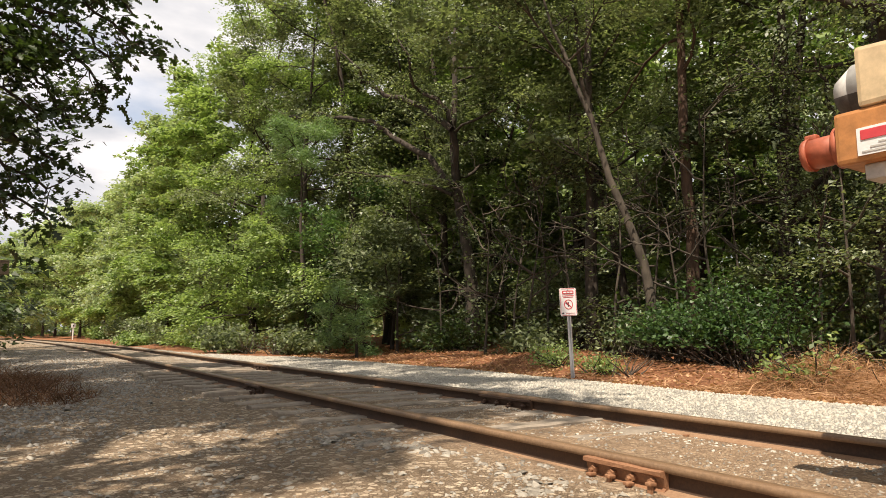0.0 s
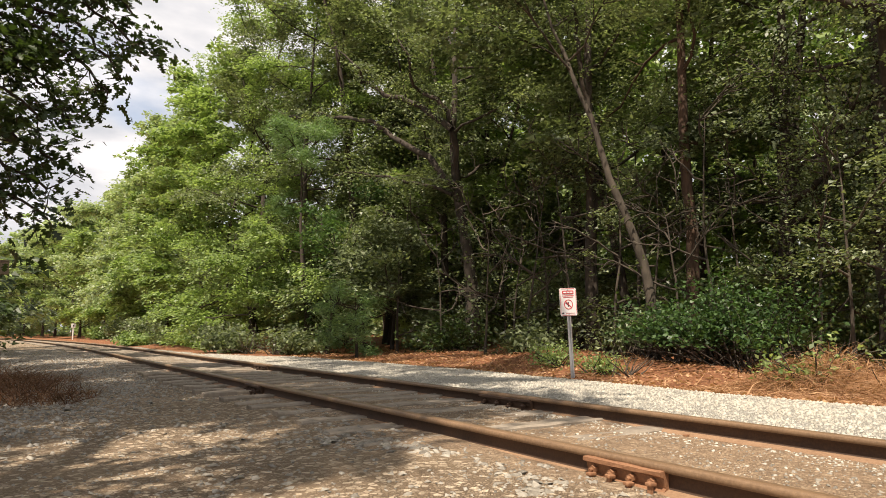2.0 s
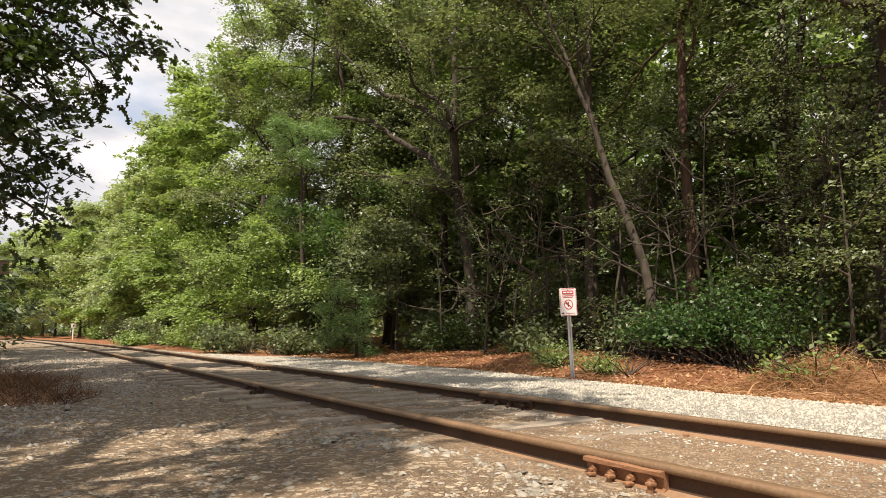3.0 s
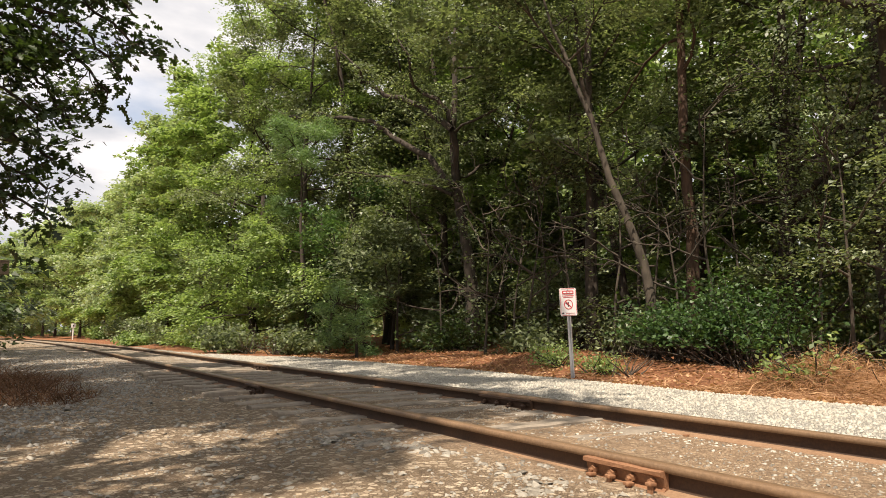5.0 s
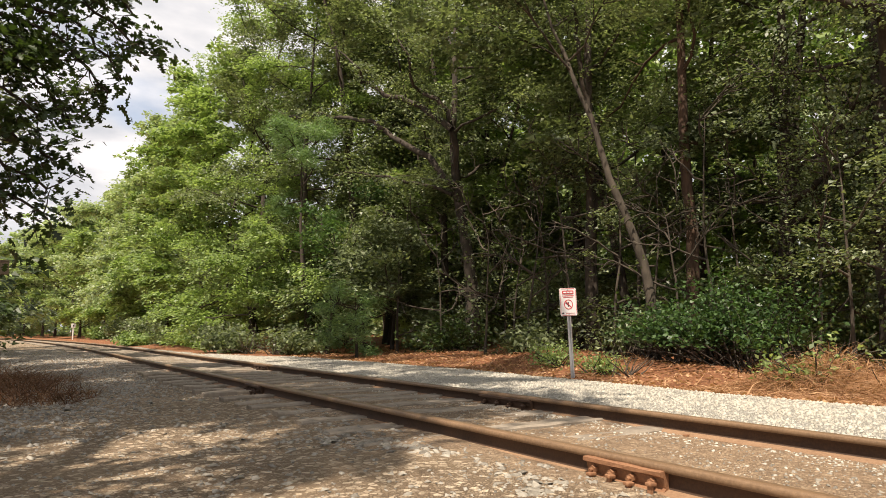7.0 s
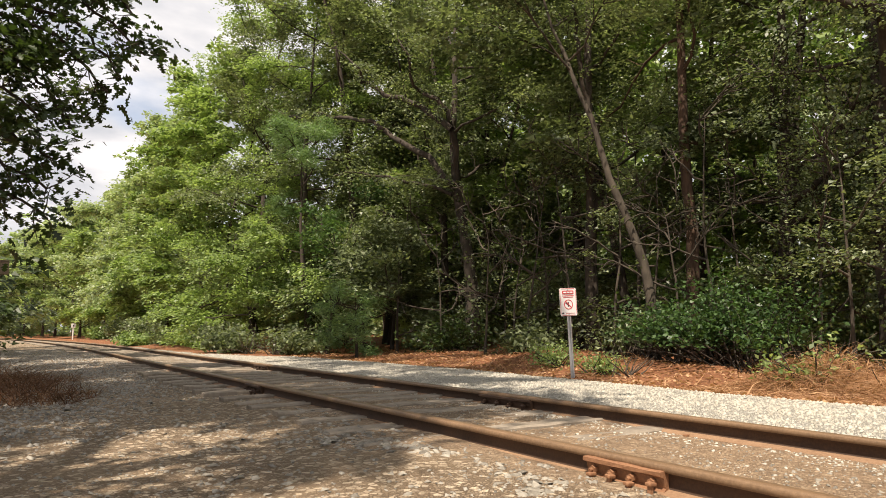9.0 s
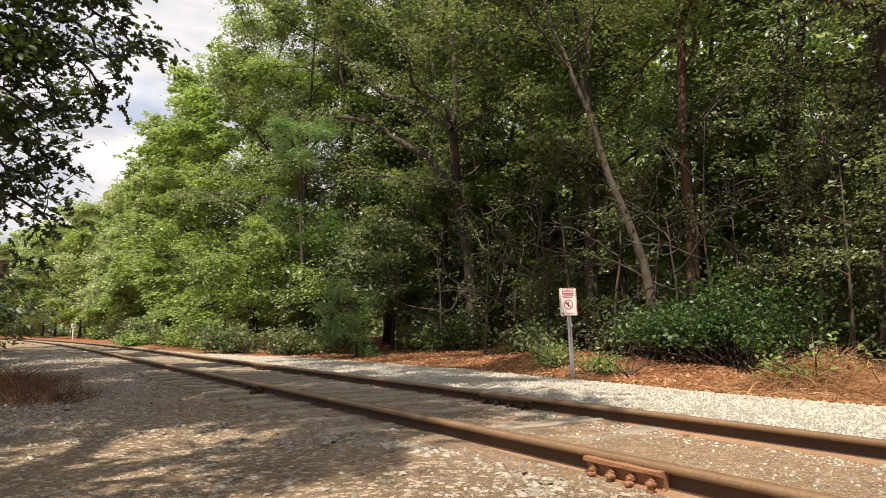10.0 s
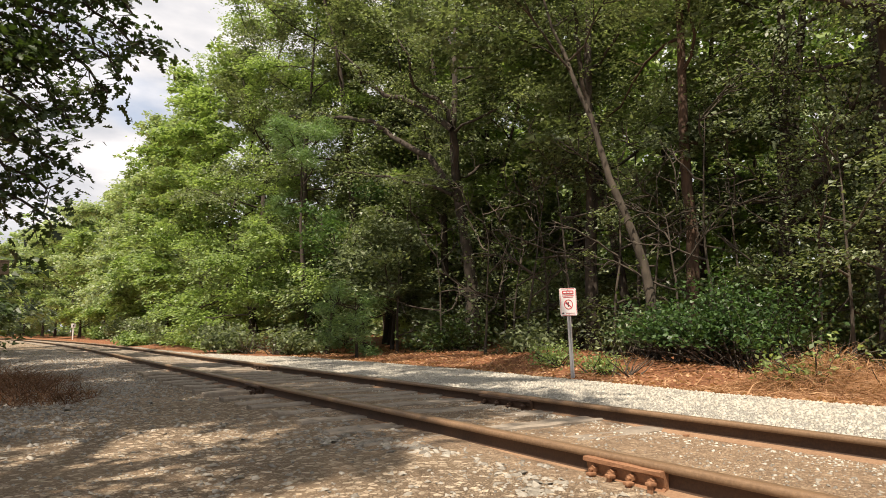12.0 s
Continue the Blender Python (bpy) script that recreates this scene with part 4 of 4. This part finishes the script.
def plant_undergrowth():
    r = np.random.default_rng(12)
    k = 900
    # glossy shrubs at the foot of the wood
    for x, y, h, reach in ((9.9, 8.0, 0.9, 0.5), (9.9, 7.4, 1.1, 0.6), (10.0, 6.7, 1.35, 0.6), (10.0, 6.0, 1.45, 0.55), (10.6, 7.0, 1.6, 0.8), (10.9, 6.2, 1.7, 0.6)):
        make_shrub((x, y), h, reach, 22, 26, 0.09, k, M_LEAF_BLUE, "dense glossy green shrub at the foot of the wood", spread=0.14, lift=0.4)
        k += 1
    y = 9.0
    while y < 62:
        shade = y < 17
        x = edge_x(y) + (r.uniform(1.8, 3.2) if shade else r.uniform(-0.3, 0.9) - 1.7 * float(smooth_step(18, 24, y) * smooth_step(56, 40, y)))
        # Shrubs in the shaded stretch often take the leaf with shade coloured in.
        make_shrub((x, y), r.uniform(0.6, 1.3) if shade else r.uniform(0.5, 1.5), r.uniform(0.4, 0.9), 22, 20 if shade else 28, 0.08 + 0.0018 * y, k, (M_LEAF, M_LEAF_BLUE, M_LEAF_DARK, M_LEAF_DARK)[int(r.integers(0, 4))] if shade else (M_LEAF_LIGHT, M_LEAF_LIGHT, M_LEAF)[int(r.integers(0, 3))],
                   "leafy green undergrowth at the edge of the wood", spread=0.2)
        k += 1
        y += 2.6 if shade else r.uniform(1.6, 3.4)
    # light green weeds by the sign and the dry mound
    for x, y, h in ((8.5, 8.85, 0.5), (8.2, 7.6, 0.42), (8.9, 9.6, 0.5)):
        make_shrub((x, y), h, 0.25, 14, 16, 0.06, k, M_LEAF_LIGHT, "light green weed beside the sign post", spread=0.1, name="weed")
        k += 1
    for x, y, h in ((8.3, 4.35, 0.6), (8.35, 4.2, 0.8)):
        make_shrub((x, y), h, 0.10, 8, 8, 0.08, k, M_LEAF_LIGHT, "bright green vine climbing dry stalks", spread=0.10, name="vine", lift=0.1, bark=M_BARK_PALE)
        k += 1


plant_undergrowth()


def blades(pts, length, width, r, upright=0.6, bow=0.5):
    """Thin curved stalks: verts and quads, three joints each."""
    n = len(pts)
    a = r.uniform(0, 6.28, n)
    d = np.stack([np.cos(a), np.sin(a), r.uniform(0.1, 2 * upright, n)], -1)
    d /= np.linalg.norm(d, axis=1, keepdims=True)
    side = np.stack([-np.sin(a), np.cos(a), r.normal(0, 0.4, n)], -1)
    ln = (length * r.uniform(0.4, 1.3, n))[:, None]
    w = width * 0.5
    rows = []
    for t in (0, 0.36, 0.7, 1.0):
        p = pts + d * ln * t
        p[:, 2] -= (bow * ln[:, 0] * t * t)
        p = p + r.normal(0, 0.02, (n, 3)) * t
        rows += [p - side * w * (1.1 - t), p + side * w * (1.1 - t)]
    v = np.stack(rows, 1)
    f = np.array([(0, 1, 3, 2), (2, 3, 5, 4), (4, 5, 7, 6)])
    return v.reshape(-1, 3), (np.arange(n)[:, None, None] * 8 + f[None]).reshape(-1, 4)


def lay_litter():
    r = np.random.default_rng(44)

    def on_ground(x, y, lift=0.0):
        return np.stack([x, y, ground_z(x, y) + lift], -1)
    # dry straw on the bank
    n = 17000
    y = r.uniform(-1.0, 5.3, n)
    x = 7.15 + 2.6 * r.uniform(0, 1, n) ** 1.1 * smooth_step(5.6, 4.2, y) + r.uniform(0, 0.25, n)
    hump = 0.42 * np.exp(-((x - 8.3) / 0.55) ** 2) * smooth_step(5.3, 4.4, y)
    v, f = blades(on_ground(x, y, hump * r.uniform(0.0, 1.0, n)), 0.27, 0.0055, r, 0.25, 0.45)
    v[:, 2] = np.maximum(v[:, 2], ground_z(v[:, 0], v[:, 1]) + 0.004)
    tagged(mesh_object("dry_grass", v, f, M_DRY), "matted straw-brown dry grass on the bank", "dry grass", kind="stuff")
    # a heap of dry stalks, higher than the rest
    n = 2200
    a, d = r.uniform(0, 6.28, n), r.uniform(0, 1, n) ** 0.6
    x, y = 8.35 + 0.5 * d * np.cos(a), 4.0 + 0.9 * d * np.sin(a)
    v, f = blades(on_ground(x, y, 0.55 * (1 - d) * r.uniform(0, 1, n)), 0.55, 0.006, r, 0.55, 0.5)
    v[:, 2] = np.maximum(v[:, 2], ground_z(v[:, 0], v[:, 1]) + 0.004)
    tagged(mesh_object("dry_stalk_heap", v, f, M_DRY), "heap of tangled dry stalks on the bank", "dry stalks", kind="stuff")
    # fallen leaves and twigs under the wood's edge
    n = 14000
    y = r.uniform(-1, 40, n) ** 1.0
    u = 7.05 + r.uniform(0, 1, n) ** 1.4 * 4.0
    x = u + bend(y)
    v, f = leaves(on_ground(x, y, 0.015), 0.01, 1, 0.075, r, flat=0.3, level=1.5)
    v[:, 2] = np.maximum(v[:, 2], ground_z(v[:, 0], v[:, 1]) + 0.003)
    tagged(mesh_object("leaf_litter", v, f, M_DRY), "fallen rust-brown leaves along the wood's edge", "leaf litter", kind="stuff")
    n = 900
    y = r.uniform(-1, 30, n)
    x = 7.2 + r.uniform(0, 2.6, n) + bend(y)
    v, f = blades(on_ground(x, y, 0.01), 0.55, 0.014, r, 0.35, 0.35)
    v[:, 2] = np.maximum(v[:, 2], ground_z(v[:, 0], v[:, 1]) + 0.004)
    tagged(mesh_object("fallen_twigs", v, f, M_DRY), "dry fallen twigs at the foot of the wood", "twigs", kind="stuff")
    # dead brush on the open side
    n = 4200
    y = r.uniform(7.9, 13.5, n)
    x = 0.75 + 0.25 * np.sin(2.3 * y) - r.uniform(0, 1, n) ** 1.2 * 2.8
    tall = 0.35 + 0.65 * np.clip(0.5 + 0.5 * np.sin(1.9 * x + 2.7 * y) * np.sin(1.3 * y + 0.8), 0, 1) * smooth_step(0.9, -0.3, x)
    v, f = blades(on_ground(x, y, 0.0), 1.15 * tall, 0.008, r, 0.65, 0.35)
    v[:, 2] = np.maximum(v[:, 2], ground_z(v[:, 0], v[:, 1]) + 0.004)
    tagged(mesh_object("dead_brush", v, f, M_DEAD), "low tangle of dead brown brush beside the gravel", "dead brush", kind="stuff")


lay_litter()


# ---- signs ----
def rounded_plate(bm, w, h, d, rad):
    """A plate with rounded corners, its face towards -y."""
    pts = []
    for cx, cz, a0 in ((w / 2 - rad, h / 2 - rad, 0), (-w / 2 + rad, h / 2 - rad, 90), (-w / 2 + rad, -h / 2 + rad, 180), (w / 2 - rad, -h / 2 + rad, 270)):
        for k in range(5):
            a = radians(a0 + k * 22.5)
            pts.append((cx + rad * math.cos(a), cz + rad * math.sin(a)))
    f = [bm.verts.new((x, 0, z)) for x, z in pts]
    g = [bm.verts.new((x, d, z)) for x, z in pts]
    bm.faces.new(f), bm.faces.new(g[::-1])
    for i in range(len(pts)):
        j = (i + 1) % len(pts)
        bm.faces.new((f[i], g[i], g[j], f[j]))
    bmesh.ops.recalc_face_normals(bm, faces=bm.faces)
    return bm


def ring_shape(bm, r0, r1, y, cz, seg=32):
    a = [bm.verts.new((r0 * math.cos(6.2832 * k / seg), y, cz + r0 * math.sin(6.2832 * k / seg))) for k in range(seg)]
    b = [bm.verts.new((r1 * math.cos(6.2832 * k / seg), y, cz + r1 * math.sin(6.2832 * k / seg))) for k in range(seg)]
    for k in range(seg):
        bm.faces.new((a[k], a[(k + 1) % seg], b[(k + 1) % seg], b[k]))
    return bm


def u_post(bm, h):
    """A galvanised U-channel post with flanges."""
    for x0, x1, y0, y1 in ((-0.016, 0.016, 0.010, 0.016), (-0.020, -0.014, -0.012, 0.016), (0.014, 0.020, -0.012, 0.016), (-0.034, -0.018, -0.014, -0.009), (0.018, 0.034, -0.014, -0.009)):
        box(bm, x0, x1, y0, y1, -0.25, h)
    return bm


def make_warning_sign(at, turn):
    z0 = float(ground_z(*at))
    s = empty("warning_sign", pose(at[0], at[1], z0, 0, -2.6, turn), "white and red no trespassing sign on a galvanised post", "sign")
    part("post", u_post(bmesh.new(), 1.36), M_GALV, s, "grey galvanised channel post")
    W, H, Z = 0.295, 0.440, 1.195
    plate = part("panel", rounded_plate(bmesh.new(), W, H, 0.004, 0.03), M_WHITE, s, "white panel with a red border")
    plate.matrix_basis = pose(0, -0.022, Z)
    bm = bmesh.new()
    # red border, drawn as a thin frame
    for x0, x1, z0b, z1b in ((-W / 2 + 0.03, W / 2 - 0.03, H / 2 - 0.014, H / 2 - 0.007), (-W / 2 + 0.03, W / 2 - 0.03, -H / 2 + 0.007, -H / 2 + 0.014),
                             (-W / 2 + 0.007, -W / 2 + 0.014, -H / 2 + 0.03, H / 2 - 0.03), (W / 2 - 0.014, W / 2 - 0.007, -H / 2 + 0.03, H / 2 - 0.03)):
        box(bm, x0, x1, -0.0035, -0.0015, z0b, z1b)
    part("border", bm, M_RED, plate)
    bm = bmesh.new()
    rounded_plate(bm, 0.20, 0.058, 0.002, 0.012)
    bmesh.ops.translate(bm, verts=bm.verts, vec=(0, -0.004, 0.150))
    part("header", bm, M_RED, plate, "red heading band")
    bm = bmesh.new()
    for x0, x1 in ((-0.08, -0.03), (-0.02, 0.03), (0.04, 0.08)):
        box(bm, x0, x1, -0.0075, -0.0055, 0.138, 0.162)
    part("heading_bars", bm, M_WHITE, plate)
    bm = bmesh.new()
    for z, w in ((0.098, 0.10), (0.075, 0.085)):
        box(bm, -w, w, -0.0035, -0.0015, z - 0.005, z + 0.005)
    part("text_bars", bm, M_RED, plate)
    bm = bmesh.new()
    ring_shape(bm, 0.078, 0.066, -0.003, -0.04)
    box(bm, -0.066, 0.066, -0.0045, -0.003, -0.007, 0.007, m=Matrix.Translation((0, 0, -0.04)) @ Matrix.Rotation(radians(45), 4, "Y"))
    part("prohibition_ring", bm, M_RED, plate, "red ring with a slash")
    bm = bmesh.new()
    box(bm, -0.014, 0.010, -0.0025, -0.0015, -0.075, -0.005)
    box(bm, -0.03, 0.028, -0.0025, -0.0015, -0.05, -0.035, m=Matrix.Rotation(radians(35), 4, "Y"))
    part("symbol", bm, M_DARK, plate, "plain dark mark")
    bm = bmesh.new()
    box(bm, -0.12, -0.085, -0.0025, -0.0015, -0.19, -0.165)
    part("sticker", bm, M_DARK, plate)
    bm = bmesh.new()
    box(bm, -0.05, 0.11, -0.0025, -0.0015, -0.182, -0.176)
    part("footer_bar", bm, M_RED, plate)
    for z in (-0.19, 0.19):
        bm = bmesh.new()
        rod(bm, (0, -0.008, z), (0, 0.02, z), 0.007, seg=8)
        part("bolt", bm, M_GALV, plate)


make_warning_sign((7.45, 7.45), -17)


def make_marker_post(at):
    z0 = float(ground_z(*at))
    s = empty("marker_post", pose(at[0], at[1], z0), "small white marker board on a thin white post", "marker post")
    bm = bmesh.new()
    box(bm, -0.045, 0.045, -0.04, 0.04, -0.2, 1.35, 0.008)
    part("post", bm, M_WHITE, s)
    part("board", rounded_plate(bmesh.new(), 0.32, 0.36, 0.02, 0.03), M_WHITE, s).matrix_basis = pose(0, -0.065, 1.2)
    bm = bmesh.new()
    box(bm, -0.05, 0.05, -0.09, -0.067, 1.12, 1.28)
    part("mark", bm, M_DARK, s)


make_marker_post((4.95, 64.0))


def make_post_box():
    """A small weathered box on a thin post among the leaves of the open side."""
    x, y, z = (-0.113, 15.67, 2.003)
    g = float(ground_z(x, y))
    s = empty("post_box", pose(x, y, g, 0, 0, 28), "weathered beige box on a thin dark post", "box")
    part("post", box(bmesh.new(), -0.02, 0.02, 0.06, 0.10, -0.2, z - g + 0.1, 0.004), M_BARK, s)
    part("case", box(bmesh.new(), -0.14, 0.11, -0.06, 0.06, z - g - 0.13, z - g + 0.13, 0.012), M_BEIGE, s)
    part("lid", box(bmesh.new(), -0.155, 0.125, -0.075, 0.07, z - g + 0.131, z - g + 0.15, 0.004), M_BEIGE, s)


make_post_box()


def plant_dead_wood():
    r = np.random.default_rng(63)
    k = 1300
    # bare dead saplings in the dark under the trees
    for x, y, h in ((10.2, 11.6, 4.5), (10.6, 9.4, 5.0), (11.0, 7.2, 5.5), (10.0, 13.0, 4.0), (11.8, 5.8, 5.0), (11.2, 5.0, 4.2), (12.4, 9.8, 6.0), (9.8, 14.6, 3.6), (10.4, 10.4, 6.0), (10.9, 8.0, 3.6), (11.3, 9.0, 4.4), (12.6, 7.7, 5.2), (12.2, 6.4, 4.6), (11.0, 11.8, 4.6), (10.6, 12.6, 3.2)):
        make_tree((x, y), h, 0.035, 0.2, 1.5, 40, 16, 0.08, k, M_LEAF, M_BARK_PALE, "thin half-dead sapling with bare grey twigs", spread=0.15, name="dead_sapling", bare=0.8, upright=0.7)
        k += 1
    # bleached twigs at the foot of the wood
    for x, y, h in ((6.3, 20.0, 1.0), (6.7, 18.9, 0.8), (8.2, 7.0, 0.6), (8.8, 4.2, 0.9), (8.9, 3.4, 0.8)):
        make_shrub((x, y), h, 0.3, 12, 1, 0.05, k, M_DRY, "bleached bare twigs sticking out of the litter", name="dead_brush_clump", spread=0.1, bark=M_BARK_PALE)
        k += 1


plant_dead_wood()

def hang_vine():
    """A pale strand of withering leaves hanging from the old oak's limb."""
    r = np.random.default_rng(91)
    s = empty("hanging_vine", pose(9.74, 14.76, 7.22), "pale yellow-green vine strand hanging from a limb", "vine")
    st = wander((0, 0, 0.05), (0.05, -0.1, -1), 1.25, 6, 0.10, -0.05, r)
    v, f = tube(st, np.linspace(0.012, 0.005, 7), 5)
    mesh_object("stem", v, f, M_BARK_PALE, s)
    v, f = leaves(st[2:], 0.09, 16, 0.14, r, droop=1.2, flat=1.3, slim=0.35)
    mesh_object("foliage", v, f, M_LEAF_FAR, s)


hang_vine()

# ---- the work machine that runs off along the rails ----
M_ORANGE = plain_material("faded_orange_paint", (0.52, 0.22, 0.07), 0.6, 0, 0.2)
M_CREAM = plain_material("cream_painted_timber", (0.66, 0.50, 0.30), 0.7, 0, 0.14)
M_SALMON = plain_material("faded_red_paint", (0.46, 0.12, 0.06), 0.6, 0, 0.2)
M_GREY = plain_material("pale_grey_paint", (0.55, 0.53, 0.49), 0.6, 0, 0.15)
# Steel of wheels and cradles; also the shade on the tank's underside.
M_STEEL = rust_material("dark_steel_and_shade", (0.06, 0.05, 0.045), (0.16, 0.14, 0.12), 0.6)


def make_machine():
    """A rail work machine; its tail beam with a draw tube and a danger plate points along +y."""
    m = empty("rail_work_machine", pose(MID_X, 0, 0), "orange rail work machine with a faded red tail tube", "rail machine")
    bm = bmesh.new()
    box(bm, -0.44, -0.20, -3.9, 1.35, 1.41, 1.63, 0.018)
    tail = part("side_beam", bm, M_ORANGE, m, "faded orange steel beam")
    bm = bmesh.new()
    box(bm, 0.20, 0.44, -3.9, 1.12, 1.41, 1.63, 0.018)
    part("side_beam", bm, M_ORANGE, m)
    bm = bmesh.new()
    box(bm, -0.20, 0.80, 1.02, 1.22, 1.42, 1.62, 0.015)
    part("cross_beam", bm, M_ORANGE, m)
    bm = bmesh.new()
    rod(bm, (-0.34, 1.35, 1.51), (-0.34, 1.49, 1.505), 0.066, seg=20)
    rod(bm, (-0.34, 1.485, 1.505), (-0.34, 1.512, 1.505), 0.075, 0.07, seg=20)
    rod(bm, (-0.34, 1.35, 1.51), (-0.34, 1.375, 1.51), 0.09, seg=20)
    box(bm, -0.36, -0.32, 1.46, 1.51, 1.565, 1.592, 0.006)
    part("draw_tube", bm, M_SALMON, m, "faded red steel tube")
    bm = bmesh.new()
    box(bm, -0.45, -0.33, 0.98, 1.25, 1.63, 1.885, 0.02)
    for v in bm.verts:
        if v.co.z > 1.8:
            v.co.z -= 0.10 * abs(v.co.y - 1.22)
    part("timber_block", bm, M_CREAM, m, "cream painted timber block")
    bm = bmesh.new()
    rod(bm, (0.0, 0.7, 1.84), (0.0, 1.42, 1.84), 0.135, seg=24)
    rod(bm, (0.0, 1.42, 1.84), (0.0, 1.50, 1.84), 0.135, 0.08, seg=24)
    # Lower faces take the dark colour in place of shade on the tank.
    for q in bm.faces:
        q.material_index = int(q.calc_center_median().z < 1.82)
    part("tank", bm, (M_GREY, M_STEEL), m, "pale grey round-ended tank, lower half coloured dark for shade")
    for y in (0.8, 1.3):
        part("tank_cradle", box(bmesh.new(), -0.06, 0.06, y - 0.03, y + 0.03, 1.6, 1.76), M_STEEL, m)
    bm = bmesh.new()
    box(bm, -0.38, -0.24, -3.5, 1.27, 1.345, 1.41, 0.008)
    part("lower_rail", bm, M_GREY, m)
    plate = part("danger_plate", box(bmesh.new(), -0.4465, -0.4405, 0.98, 1.262, 1.432, 1.545), M_WHITE, tail, "white plate with a red heading band")
    part("heading_band", box(bmesh.new(), -0.4500, -0.4465, 0.995, 1.247, 1.494, 1.534, 0.001), M_RED, tail)
    for k in range(3):
        part("text_bar", box(bmesh.new(), -0.4490, -0.4465, 1.0, 1.245 - 0.03 * k, 1.442 + 0.015 * k, 1.449 + 0.015 * k), M_GREY, tail)
    bm = bmesh.new()
    box(bm, -1.1, 1.1, -4.2, 0.80, 0.72, 0.92, 0.03)
    part("deck", bm, M_ORANGE, m)
    for x in (-0.32, 0.32):
        for y in (-3.4, -0.1):
            bm = bmesh.new()
            box(bm, x - 0.08, x + 0.08, y - 0.08, y + 0.08, 0.92, 1.41, 0.01)
            part("upright", bm, M_ORANGE, m)
    bm = bmesh.new()
    box(bm, -0.85, 0.85, -3.2, -1.0, 1.63, 2.35, 0.05)
    part("engine_housing", bm, M_ORANGE, m)
    wheels = []
    for y in (-3.4, -0.5):
        w = new("axle")
        w.parent = m
        w.matrix_basis = pose(0, y, RAIL_H + 0.36)
        bm = bmesh.new()
        rod(bm, (-0.85, 0, 0), (0.85, 0, 0), 0.05, seg=12)
        for sx in (-1, 1):
            rod(bm, (sx * 0.70, 0, 0), (sx * 0.82, 0, 0), 0.36, seg=32)
            rod(bm, (sx * 0.675, 0, 0), (sx * 0.70, 0, 0), 0.39, seg=32)
            for k in range(5):
                a = 6.2832 * k / 5
                rod(bm, (sx * 0.815, 0.2 * math.cos(a), 0.2 * math.sin(a)), (sx * 0.835, 0.2 * math.cos(a), 0.2 * math.sin(a)), 0.045, seg=8)
        part("wheel_set", bm, M_STEEL, w)
        wheels.append((w, y))
    return m, wheels


machine, wheels = make_machine()
for one in machine.children:
    if one.name.startswith(("draw_tube", "tank")):
        for face in one.data.polygons:
            face.use_smooth = len(face.vertices) == 4 and face.area < 0.03


def motions():
    speed = 15.0
    walk(machine, [(t, pose(MID_X, -0.085 - speed * t, 0)) for t in (0.0, 0.1, 0.2, 0.4, 0.8, 1.6, 3.2, 6.4, 9.0, 12.0)])
    for axle, y in wheels:
        walk(axle, [(i / FPS, pose(0, y, RAIL_H + 0.36, math.degrees(speed * i / FPS / 0.36) % 360, 0, 0)) for i in range(12 * FPS + 1)])
    # leaves hanging over the gravel stir a little in the wind
    for tree, phase in ((near_side[0], 0.0), (near_side[1], 1.4)):
        crown = tree.children[1]
        walk(crown, [(0.6 * i, pose(0, 0, 0, 0.09 * math.sin(1.1 * i + phase), 0.10 * math.sin(0.8 * i + phase), 0)) for i in range(21)])


motions()
